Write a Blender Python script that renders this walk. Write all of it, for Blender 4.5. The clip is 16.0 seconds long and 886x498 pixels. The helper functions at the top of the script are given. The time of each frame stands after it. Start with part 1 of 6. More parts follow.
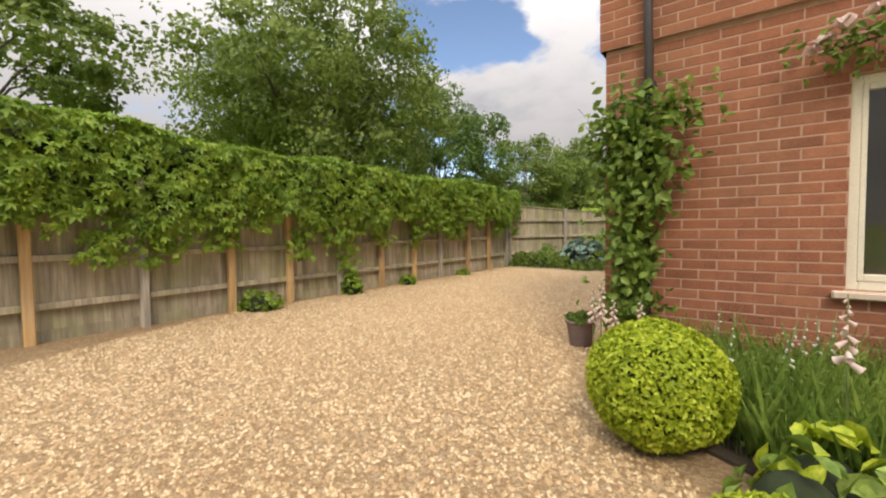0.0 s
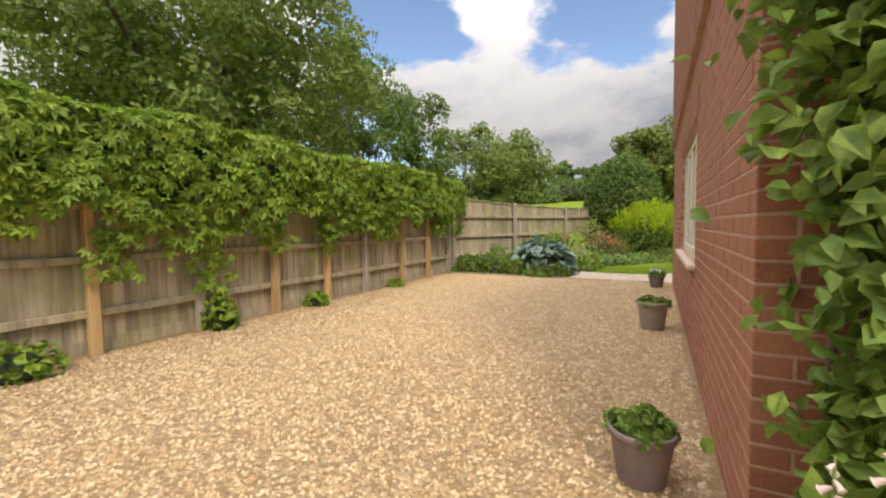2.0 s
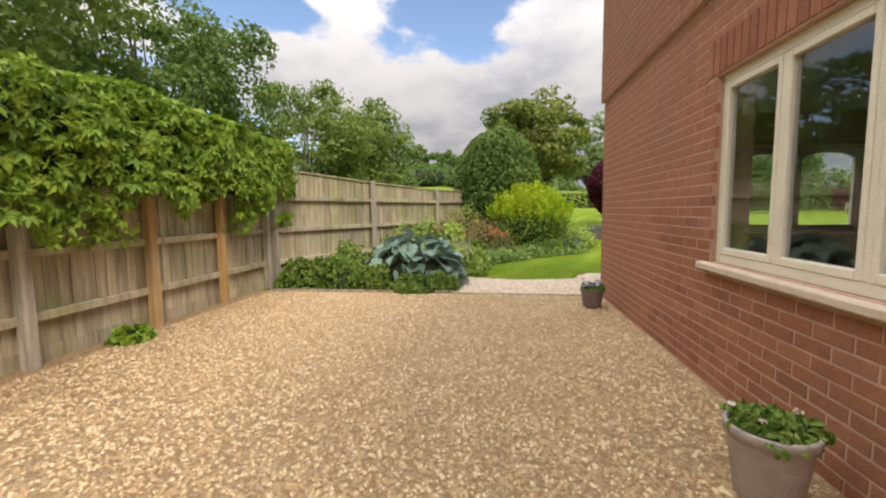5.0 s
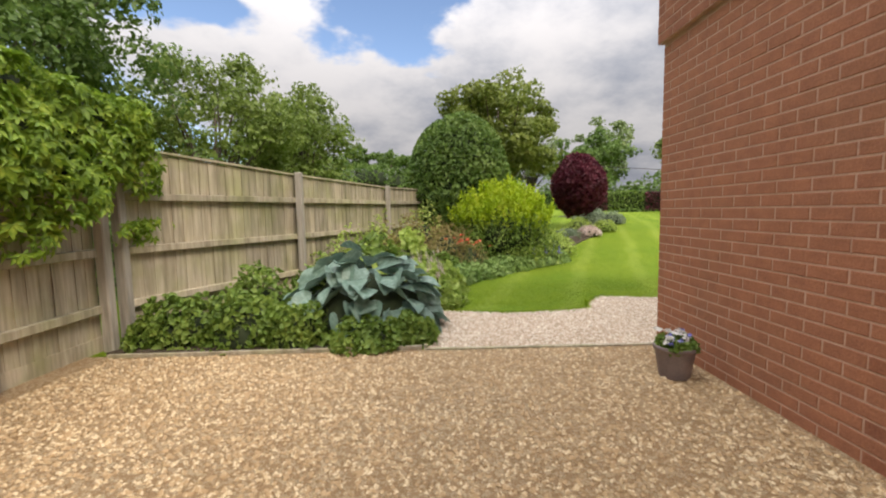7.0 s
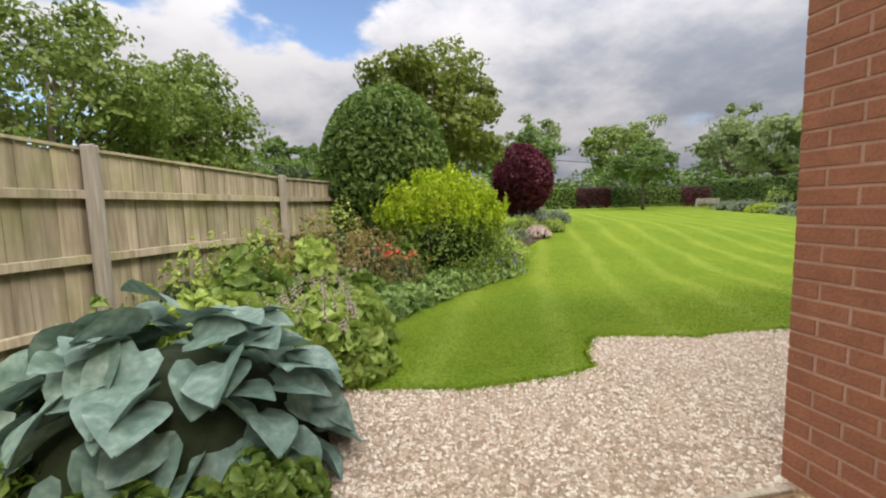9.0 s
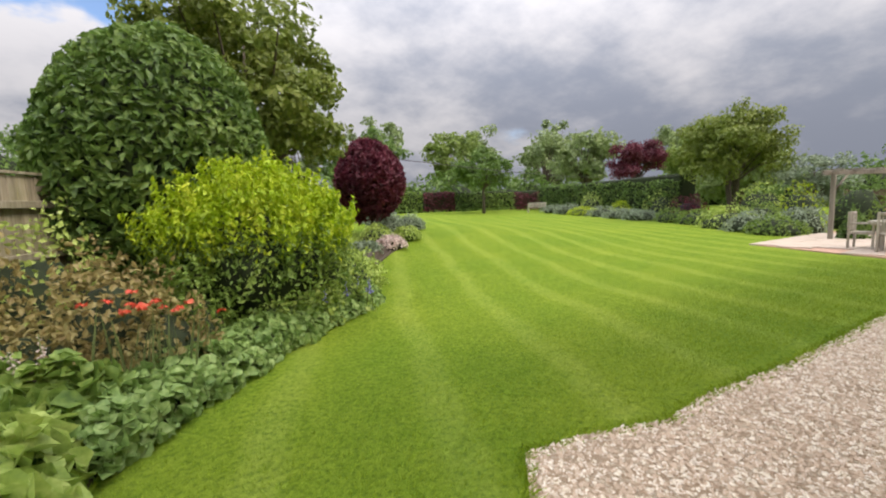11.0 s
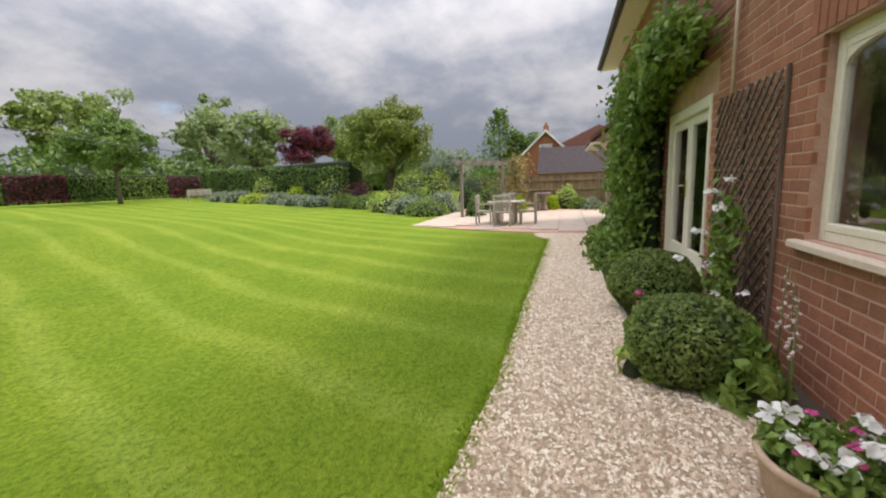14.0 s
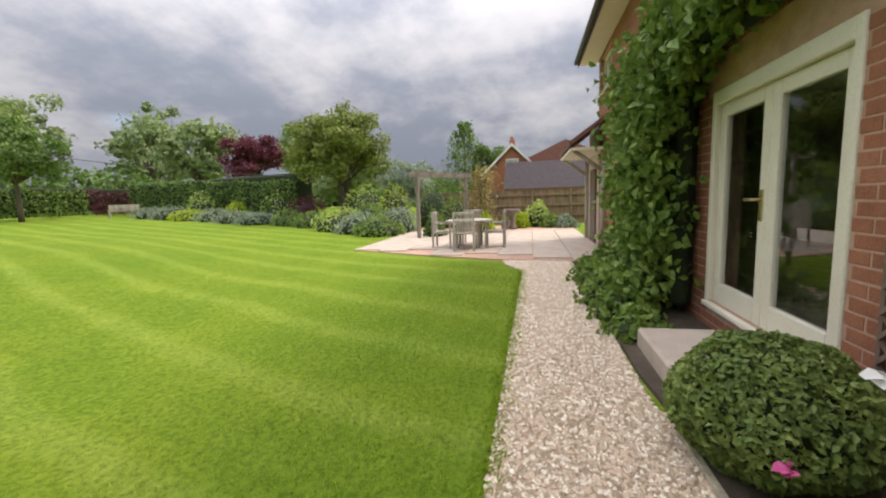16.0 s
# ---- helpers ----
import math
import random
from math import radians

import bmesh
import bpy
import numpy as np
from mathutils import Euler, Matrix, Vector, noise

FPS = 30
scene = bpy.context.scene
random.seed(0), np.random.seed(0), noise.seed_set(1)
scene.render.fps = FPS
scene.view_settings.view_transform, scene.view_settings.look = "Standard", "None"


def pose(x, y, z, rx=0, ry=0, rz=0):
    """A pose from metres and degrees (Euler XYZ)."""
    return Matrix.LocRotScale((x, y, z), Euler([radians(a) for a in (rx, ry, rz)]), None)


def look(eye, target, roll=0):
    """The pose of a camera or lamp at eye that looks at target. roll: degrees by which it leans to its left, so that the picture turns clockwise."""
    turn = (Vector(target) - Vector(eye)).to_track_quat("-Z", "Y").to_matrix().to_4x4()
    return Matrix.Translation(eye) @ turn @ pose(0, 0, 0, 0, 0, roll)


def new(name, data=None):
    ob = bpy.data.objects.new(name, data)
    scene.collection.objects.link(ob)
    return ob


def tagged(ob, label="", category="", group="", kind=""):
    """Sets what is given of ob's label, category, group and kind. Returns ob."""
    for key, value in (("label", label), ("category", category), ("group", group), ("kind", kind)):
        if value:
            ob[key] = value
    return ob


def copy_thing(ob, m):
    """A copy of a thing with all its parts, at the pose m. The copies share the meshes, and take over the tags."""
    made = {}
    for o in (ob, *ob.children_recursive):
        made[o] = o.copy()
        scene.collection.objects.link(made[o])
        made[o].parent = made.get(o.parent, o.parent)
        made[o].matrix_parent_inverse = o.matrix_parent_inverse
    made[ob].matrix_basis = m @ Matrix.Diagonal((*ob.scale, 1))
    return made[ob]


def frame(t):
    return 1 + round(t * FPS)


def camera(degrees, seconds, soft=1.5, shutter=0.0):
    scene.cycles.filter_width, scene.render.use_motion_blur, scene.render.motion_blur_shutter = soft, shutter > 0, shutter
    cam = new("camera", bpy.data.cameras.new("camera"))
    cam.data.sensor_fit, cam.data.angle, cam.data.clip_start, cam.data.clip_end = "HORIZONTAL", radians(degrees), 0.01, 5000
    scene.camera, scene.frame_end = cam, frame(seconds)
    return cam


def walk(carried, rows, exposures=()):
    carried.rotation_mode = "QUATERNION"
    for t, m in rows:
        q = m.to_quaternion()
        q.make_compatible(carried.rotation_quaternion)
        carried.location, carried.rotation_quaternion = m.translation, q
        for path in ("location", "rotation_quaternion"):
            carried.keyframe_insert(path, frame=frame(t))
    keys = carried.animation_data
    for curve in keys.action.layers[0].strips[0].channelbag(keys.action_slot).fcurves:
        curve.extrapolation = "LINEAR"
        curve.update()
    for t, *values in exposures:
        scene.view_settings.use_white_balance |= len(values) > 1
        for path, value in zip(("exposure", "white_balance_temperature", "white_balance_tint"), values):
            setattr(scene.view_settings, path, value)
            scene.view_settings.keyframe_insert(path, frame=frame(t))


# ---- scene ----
cam = camera(94.1, 16.0, soft=2.1)
METRES, EYE, TILT, LEAN, TURN = 19.2, 1.35, 0.0, 0.0, 36.4
ROWS = [
    (0.0, 0.0, 0.0, 0.0, -0.03, -2.63, 0.75),
    (0.5, -0.0004, 0.0367, -0.0004, -0.85, -2.57, 0.74),
    (1.0, 0.0003, 0.0726, 0.0002, -2.36, -2.46, 0.66),
    (1.5, 0.0034, 0.1081, 0.0008, -5.22, -2.64, 0.61),
    (2.0, 0.0106, 0.1427, 0.0018, -8.99, -3.19, 0.73),
    (2.5, 0.0171, 0.1779, 0.0015, -13.23, -4.1, 0.82),
    (3.0, 0.0273, 0.2119, 0.0014, -17.19, -5.07, 0.88),
    (3.5, 0.038, 0.2453, 0.0013, -20.75, -5.7, 0.82),
    (4.0, 0.0508, 0.2792, 0.0017, -24.01, -5.89, 0.62),
    (6.5, 0.1147, 0.4493, 0.0044, -34.9, -4.85, 1.08),
    (7.0, 0.1316, 0.4792, 0.0041, -37.13, -5.19, 1.12),
    (7.5, 0.1523, 0.5051, 0.0049, -39.39, -5.37, 1.2),
    (8.0, 0.1734, 0.5309, 0.0047, -41.76, -5.48, 1.34),
    (10.5, 0.2955, 0.6361, 0.0074, -59.85, -5.92, 1.63),
    (11.0, 0.3188, 0.6496, 0.0081, -67.69, -5.75, 1.85),
    (11.5, 0.3333, 0.6584, 0.0095, -76.93, -5.76, 2.2),
    (12.0, 0.3407, 0.6636, 0.0094, -86.18, -6.16, 2.49),
    (12.5, 0.349, 0.6642, 0.0083, -94.37, -6.89, 2.52),
    (13.0, 0.3684, 0.659, 0.0075, -101.18, -7.82, 2.49),
    (13.5, 0.3919, 0.6524, 0.0069, -106.31, -8.59, 2.28),
    (14.0, 0.4184, 0.6412, 0.007, -110.11, -9.15, 2.15),
    (14.5, 0.4464, 0.6264, 0.0056, -112.45, -9.32, 2.09),
    (15.0, 0.4775, 0.6102, 0.0043, -113.77, -8.99, 2.06),
    (15.5, 0.5057, 0.5912, 0.0043, -114.3, -8.21, 2.13),
    (16.0, 0.5333, 0.5716, 0.0038, -114.59, -7.12, 1.99),
]
walk(cam, [(t, pose(0, 0, EYE, TILT, LEAN, TURN) @ pose(METRES * x, METRES * y, METRES * z, 90 + pitch, roll, yaw)) for t, x, y, z, yaw, pitch, roll in ROWS], [(0.0, 0.38, 7050, 14), (3.5, 0.58, 7050, 14), (6.5, 0.52, 6950, 14), (8.0, 0.50, 6850, 14), (11.0, 0.53, 6700, 15), (16.0, 0.56, 6700, 15)])

SKY, CLOUD, SUNPOWER = 0.15, 0.68, 1.65

# ---- world, sun, exposure ----
SUN = Vector((0.52, -0.72, 1.0)).normalized()
world = bpy.data.worlds.new("world")
scene.world = world
world.use_nodes = True
wn, wl = world.node_tree.nodes, world.node_tree.links
wn.clear()
sky = wn.new("ShaderNodeTexSky")
sky.sky_type, sky.sun_disc = "NISHITA", False
sky.sun_elevation = math.asin(SUN.z)
sky.sun_rotation = math.atan2(SUN.x, SUN.y)
sky.air_density, sky.dust_density, sky.ozone_density = 1.0, 0.3, 3.0
coord = wn.new("ShaderNodeTexCoord")
sep = wn.new("ShaderNodeSeparateXYZ")
wl.new(coord.outputs["Generated"], sep.inputs[0])
lift = wn.new("ShaderNodeMath"); lift.operation = "MAXIMUM"; lift.inputs[1].default_value = 0.0
wl.new(sep.outputs["Z"], lift.inputs[0])
lift2 = wn.new("ShaderNodeMath"); lift2.operation = "ADD"; lift2.inputs[1].default_value = 0.32
wl.new(lift.outputs[0], lift2.inputs[0])
plane = wn.new("ShaderNodeCombineXYZ")
for axis in "XY":
    d = wn.new("ShaderNodeMath"); d.operation = "DIVIDE"
    wl.new(sep.outputs[axis], d.inputs[0]); wl.new(lift2.outputs[0], d.inputs[1])
    wl.new(d.outputs[0], plane.inputs[axis])


def sky_noise(scale, detail, rough, shift):
    mp = wn.new("ShaderNodeMapping"); mp.inputs["Location"].default_value = shift
    wl.new(plane.outputs[0], mp.inputs[0])
    nz = wn.new("ShaderNodeTexNoise")
    nz.inputs["Scale"].default_value, nz.inputs["Detail"].default_value, nz.inputs["Roughness"].default_value = scale, detail, rough
    wl.new(mp.outputs[0], nz.inputs["Vector"])
    return nz


def sky_ramp(src, a, b, ca, cb):
    r = wn.new("ShaderNodeValToRGB")
    r.color_ramp.interpolation = "EASE"
    r.color_ramp.elements[0].position, r.color_ramp.elements[0].color = a, ca
    r.color_ramp.elements[1].position, r.color_ramp.elements[1].color = b, cb
    wl.new(src, r.inputs[0])
    return r


# more cloud towards the east
split = wn.new("ShaderNodeSeparateXYZ"); wl.new(plane.outputs[0], split.inputs[0])
east = wn.new("ShaderNodeMath"); east.operation = "MULTIPLY_ADD"
east.inputs[1].default_value = 0.05
wl.new(split.outputs["X"], east.inputs[0]); wl.new(sky_noise(1.15, 7, 0.5, (3.3, 1.4, 0)).outputs["Fac"], east.inputs[2])
thin = east.outputs[0]
ragged = wn.new("ShaderNodeMix"); ragged.data_type, ragged.blend_type = "RGBA", "LINEAR_LIGHT"
ragged.inputs[0].default_value = 0.34
wl.new(plane.outputs[0], ragged.inputs[6]); wl.new(sky_noise(2.6, 5, 0.55, (1.7, 5.2, 0)).outputs["Color"], ragged.inputs[7])
# two gaps of blue between the northern clouds
for gx, gy, wide, deep in ((-0.13, 1.31, 0.40, 0.42), (-0.68, 1.05, 0.36, 0.38)):
    off = wn.new("ShaderNodeVectorMath"); off.operation = "DISTANCE"; off.inputs[1].default_value = (gx, gy, 0)
    wl.new(ragged.outputs[2], off.inputs[0])
    gap = wn.new("ShaderNodeMapRange"); gap.interpolation_type = "SMOOTHSTEP"
    for key, value in (("From Min", 0.0), ("From Max", wide), ("To Min", -deep), ("To Max", 0.0)):
        gap.inputs[key].default_value = value
    wl.new(off.outputs["Value"], gap.inputs["Value"])
    less = wn.new("ShaderNodeMath"); less.operation = "ADD"
    wl.new(thin, less.inputs[0]); wl.new(gap.outputs[0], less.inputs[1])
    thin = less.outputs[0]
cover = sky_ramp(thin, 0.27, 0.39, (0, 0, 0, 1), (1, 1, 1, 1))
# whiter cloud in the west, heavier and greyer towards the east
grey = wn.new("ShaderNodeMath"); grey.operation = "MULTIPLY_ADD"; grey.inputs[1].default_value = -0.075
wl.new(split.outputs["X"], grey.inputs[0]); wl.new(sky_noise(1.7, 8, 0.6, (7.1, 2.6, 0)).outputs["Fac"], grey.inputs[2])
shade = sky_ramp(grey.outputs[0], 0.26, 0.60, (0.44, 0.50, 0.61, 1), (0.94, 0.96, 1.0, 1))
bg_sky, bg_cloud, mixer, out = (wn.new("ShaderNodeBackground"), wn.new("ShaderNodeBackground"), wn.new("ShaderNodeMixShader"), wn.new("ShaderNodeOutputWorld"))
bg_sky.inputs["Strength"].default_value = SKY
sq = wn.new("ShaderNodeMath"); sq.operation = "MULTIPLY"
wl.new(lift.outputs[0], sq.inputs[0]); wl.new(lift.outputs[0], sq.inputs[1])
zen = wn.new("ShaderNodeMath"); zen.operation = "MULTIPLY_ADD"
zen.inputs[1].default_value, zen.inputs[2].default_value = 3.4 * CLOUD, 0.56 * CLOUD
wl.new(sq.outputs[0], zen.inputs[0]); wl.new(zen.outputs[0], bg_cloud.inputs["Strength"])
wl.new(sky.outputs[0], bg_sky.inputs["Color"]); wl.new(shade.outputs[0], bg_cloud.inputs["Color"])
wl.new(cover.outputs[0], mixer.inputs[0]); wl.new(bg_sky.outputs[0], mixer.inputs[1]); wl.new(bg_cloud.outputs[0], mixer.inputs[2])
wl.new(mixer.outputs[0], out.inputs["Surface"])
sun_data = bpy.data.lights.new("sun", "SUN")
sun_data.energy, sun_data.angle, sun_data.color = SUNPOWER, radians(16), (1.0, 0.90, 0.74)
sun = new("sun", sun_data)
sun.matrix_world = look(SUN * 60, (0, 0, 0))


# ---- materials ----
def material(name, build):
    m = bpy.data.materials.new(name)
    m.use_nodes = True
    nt = m.node_tree
    build(nt, nt.nodes["Principled BSDF"])
    return m


def tex(nt, kind, scale, detail=4.0, rough=0.55, vec=None, stretch=None):
    n = nt.nodes.new(kind)
    n.inputs["Scale"].default_value = scale
    if "Detail" in n.inputs:
        n.inputs["Detail"].default_value = detail
    if "Roughness" in n.inputs:
        n.inputs["Roughness"].default_value = rough
    g = nt.nodes.new("ShaderNodeNewGeometry")
    src = vec or g.outputs["Position"]
    if stretch:
        mp = nt.nodes.new("ShaderNodeMapping"); mp.inputs["Scale"].default_value = stretch
        nt.links.new(src, mp.inputs[0]); src = mp.outputs[0]
    nt.links.new(src, n.inputs["Vector"])
    return n


def ramp(nt, src, stops):
    r = nt.nodes.new("ShaderNodeValToRGB")
    while len(r.color_ramp.elements) < len(stops):
        r.color_ramp.elements.new(0.5)
    for e, (p, c) in zip(r.color_ramp.elements, stops):
        e.position, e.color = p, (*c, 1)
    nt.links.new(src, r.inputs[0])
    return r.outputs[0]


def mixc(nt, fac, a, b, mode="MIX"):
    m = nt.nodes.new("ShaderNodeMix"); m.data_type, m.blend_type = "RGBA", mode
    for sock, v in ((m.inputs[0], fac), (m.inputs[6], a), (m.inputs[7], b)):
        if isinstance(v, (int, float)):
            sock.default_value = v
        elif isinstance(v, tuple):
            sock.default_value = (*v, 1)
        else:
            nt.links.new(v, sock)
    return m.outputs[2]


def bump(nt, bsdf, src, strength, dist):
    b = nt.nodes.new("ShaderNodeBump")
    b.inputs["Strength"].default_value, b.inputs["Distance"].default_value = strength, dist
    nt.links.new(src, b.inputs["Height"])
    nt.links.new(b.outputs[0], bsdf.inputs["Normal"])


def rnd(nt):
    return nt.nodes.new("ShaderNodeObjectInfo").outputs["Random"]


def leaf_mat(name, dark, mid, light, big=2.5, fine=19.0, glow=0.34, rough=0.5):
    """Leaves: two scales of colour, a waxy surface, and light let through the blade."""
    def build(nt, b):
        n1, n2 = tex(nt, "ShaderNodeTexNoise", big, 3), tex(nt, "ShaderNodeTexNoise", fine, 2)
        add = nt.nodes.new("ShaderNodeMath"); add.operation = "MULTIPLY_ADD"
        add.inputs[1].default_value = 0.45
        nt.links.new(n1.outputs["Fac"], add.inputs[0])
        half = nt.nodes.new("ShaderNodeMath"); half.operation = "MULTIPLY"; half.inputs[1].default_value = 0.55
        nt.links.new(n2.outputs["Fac"], half.inputs[0]); nt.links.new(half.outputs[0], add.inputs[2])
        col = ramp(nt, add.outputs[0], [(0.33, dark), (0.5, mid), (0.66, light)])
        nt.links.new(col, b.inputs["Base Color"])
        b.inputs["Roughness"].default_value = rough
        b.inputs["Specular IOR Level"].default_value = 0.35
        tr = nt.nodes.new("ShaderNodeBsdfTranslucent")
        nt.links.new(col, tr.inputs["Color"])
        mx = nt.nodes.new("ShaderNodeMixShader"); mx.inputs[0].default_value = glow
        nt.links.new(b.outputs[0], mx.inputs[1]); nt.links.new(tr.outputs[0], mx.inputs[2])
        nt.links.new(mx.outputs[0], nt.nodes["Material Output"].inputs["Surface"])
    return material(name, build)


def plain(name, a, b_, scale=6.0, rough=0.6, metal=0.0, bumps=0.0, fine=60.0, stretch=None):
    def build(nt, b):
        n1 = tex(nt, "ShaderNodeTexNoise", scale, 5, stretch=stretch)
        n2 = tex(nt, "ShaderNodeTexNoise", fine, 3, stretch=stretch)
        col = ramp(nt, n1.outputs["Fac"], [(0.32, a), (0.68, b_)])
        col = mixc(nt, 0.25, col, ramp(nt, n2.outputs["Fac"], [(0.3, tuple(0.6 * c for c in a)), (0.7, b_)]))
        nt.links.new(col, b.inputs["Base Color"])
        b.inputs["Roughness"].default_value, b.inputs["Metallic"].default_value = rough, metal
        if bumps:
            bump(nt, b, n2.outputs["Fac"], bumps, 0.01)
    return material(name, build)


def wood(name, dark, light, stain):
    def build(nt, b):
        grain = tex(nt, "ShaderNodeTexNoise", 30, 5, stretch=(1, 1, 0.06))
        blot = tex(nt, "ShaderNodeTexNoise", 1.7, 5)
        col = ramp(nt, grain.outputs["Fac"], [(0.3, dark), (0.7, light)])
        fac = ramp(nt, blot.outputs["Fac"], [(0.45, (0, 0, 0)), (0.68, (0.85, 0.85, 0.85))])
        col = mixc(nt, fac, col, stain)
        streak = tex(nt, "ShaderNodeTexNoise", 9, 4, stretch=(1, 1, 0.12))
        col = mixc(nt, 0.55, col, ramp(nt, streak.outputs["Fac"], [(0.34, (0.42, 0.40, 0.36)), (0.55, (1.0, 1.0, 1.0)), (0.75, (1.16, 1.14, 1.06))]), "MULTIPLY")
        shade_ = ramp(nt, rnd(nt), [(0.0, (0.84, 0.84, 0.84)), (1.0, (1.14, 1.13, 1.10))])
        col = mixc(nt, 1.0, col, shade_, "MULTIPLY")
        nt.links.new(col, b.inputs["Base Color"])
        b.inputs["Roughness"].default_value = 0.85
        bump(nt, b, grain.outputs["Fac"], 0.4, 0.01)
    return material(name, build)


def brick_build(nt, b):
    fine, mid, big = tex(nt, "ShaderNodeTexNoise", 70, 5), tex(nt, "ShaderNodeTexNoise", 7, 3), tex(nt, "ShaderNodeTexNoise", 0.8, 4)
    col = ramp(nt, rnd(nt), [(0.0, (0.19, 0.075, 0.044)), (0.3, (0.29, 0.110, 0.058)), (0.7, (0.36, 0.145, 0.078)), (1.0, (0.44, 0.205, 0.118))])
    col = mixc(nt, 0.45, col, ramp(nt, mid.outputs["Fac"], [(0.35, (0.216, 0.075, 0.039)), (0.65, (0.412, 0.155, 0.076))]))
    col = mixc(nt, 0.3, col, ramp(nt, fine.outputs["Fac"], [(0.3, (0.137, 0.050, 0.034)), (0.7, (0.412, 0.170, 0.092))]))
    fac = ramp(nt, big.outputs["Fac"], [(0.52, (0, 0, 0)), (0.75, (0.392, 0.400, 0.336))])
    col = mixc(nt, fac, col, (0.196, 0.120, 0.071))
    nt.links.new(col, b.inputs["Base Color"])
    b.inputs["Roughness"].default_value = 0.9
    bump(nt, b, fine.outputs["Fac"], 0.5, 0.008)


def gravel(name, tones, warm):
    def build(nt, b):
        v = tex(nt, "ShaderNodeTexVoronoi", 44)
        n = tex(nt, "ShaderNodeTexNoise", 0.7, 5)
        s = nt.nodes.new("ShaderNodeSeparateColor"); nt.links.new(v.outputs["Color"], s.inputs[0])
        col = ramp(nt, s.outputs[0], [(i / (len(tones) - 1), c) for i, c in enumerate(tones)])
        col = mixc(nt, ramp(nt, n.outputs["Fac"], [(0.35, (0, 0, 0)), (0.7, (0.35, 0.35, 0.35))]), col, warm)
        # shade in the gaps between pebbles, painted as a darker cell border
        edge = ramp(nt, v.outputs["Distance"], [(0.0, (1, 1, 1)), (0.35, (0.95, 0.93, 0.9)), (0.75, (0.50, 0.44, 0.38))])
        col = mixc(nt, 0.6, col, edge, "MULTIPLY")
        nt.links.new(col, b.inputs["Base Color"])
        b.inputs["Roughness"].default_value = 0.85
        inv = nt.nodes.new("ShaderNodeMath"); inv.operation = "SUBTRACT"; inv.inputs[0].default_value = 1.0
        nt.links.new(v.outputs["Distance"], inv.inputs[1])
        bump(nt, b, inv.outputs[0], 0.9, 0.02)
    return material(name, build)


def stone_mat(name, tones):
    def build(nt, b):
        v = tex(nt, "ShaderNodeTexVoronoi", 30)
        s = nt.nodes.new("ShaderNodeSeparateColor"); nt.links.new(v.outputs["Color"], s.inputs[0])
        nt.links.new(ramp(nt, s.outputs[1], [(i / (len(tones) - 1), c) for i, c in enumerate(tones)]), b.inputs["Base Color"])
        b.inputs["Roughness"].default_value = 0.8
    return material(name, build)


def grass_build(nt, b):
    """Lawn: fine blades, patches, and mowing stripes that run at 25 degrees to the house."""
    fine, mid, big = tex(nt, "ShaderNodeTexNoise", 90, 4), tex(nt, "ShaderNodeTexNoise", 6, 5), tex(nt, "ShaderNodeTexNoise", 0.5, 4)
    g = nt.nodes.new("ShaderNodeNewGeometry")
    mp = nt.nodes.new("ShaderNodeMapping"); mp.vector_type = "TEXTURE"; mp.inputs["Rotation"].default_value = (0, 0, radians(-21))
    nt.links.new(g.outputs["Position"], mp.inputs[0])
    w = nt.nodes.new("ShaderNodeTexWave"); w.wave_type, w.bands_direction = "BANDS", "X"
    w.inputs["Scale"].default_value, w.inputs["Distortion"].default_value, w.inputs["Detail"].default_value, w.inputs["Detail Scale"].default_value = 0.26, 2.6, 4, 0.8
    nt.links.new(mp.outputs[0], w.inputs["Vector"])
    tufts = tex(nt, "ShaderNodeTexNoise", 22, 6, 0.7)
    col = ramp(nt, fine.outputs["Fac"], [(0.3, (0.116, 0.196, 0.012)), (0.7, (0.212, 0.310, 0.026))])
    col = mixc(nt, 0.4, col, ramp(nt, mid.outputs["Fac"], [(0.35, (0.104, 0.180, 0.012)), (0.65, (0.225, 0.300, 0.034))]))
    col = mixc(nt, 0.3, col, ramp(nt, big.outputs["Fac"], [(0.35, (0.102, 0.186, 0.008)), (0.65, (0.225, 0.280, 0.020))]))
    col = mixc(nt, 1.0, col, ramp(nt, tufts.outputs["Fac"], [(0.34, (0.52, 0.60, 0.6)), (0.5, (1.0, 1.0, 1.0)), (0.66, (1.32, 1.26, 1.5))]), "MULTIPLY")
    stripe = ramp(nt, w.outputs["Fac"], [(0.3, (0.92, 0.95, 0.92)), (0.75, (1.0, 1.0, 1.0)), (0.98, (1.22, 1.15, 1.7))])
    col = mixc(nt, 1.0, col, stripe, "MULTIPLY")
    nt.links.new(col, b.inputs["Base Color"])
    b.inputs["Roughness"].default_value = 0.85
    b.inputs["Specular IOR Level"].default_value = 0.08
    both = nt.nodes.new("ShaderNodeMath"); both.operation = "MULTIPLY_ADD"; both.inputs[1].default_value = 0.4
    nt.links.new(fine.outputs["Fac"], both.inputs[0]); nt.links.new(tufts.outputs["Fac"], both.inputs[2])
    bump(nt, b, both.outputs[0], 0.75, 0.05)


def glass_build(nt, b):
    b.inputs["Base Color"].default_value = (0.93, 0.96, 0.95, 1)
    b.inputs["Transmission Weight"].default_value = 1.0
    b.inputs["Roughness"].default_value = 0.01
    b.inputs["IOR"].default_value = 1.5


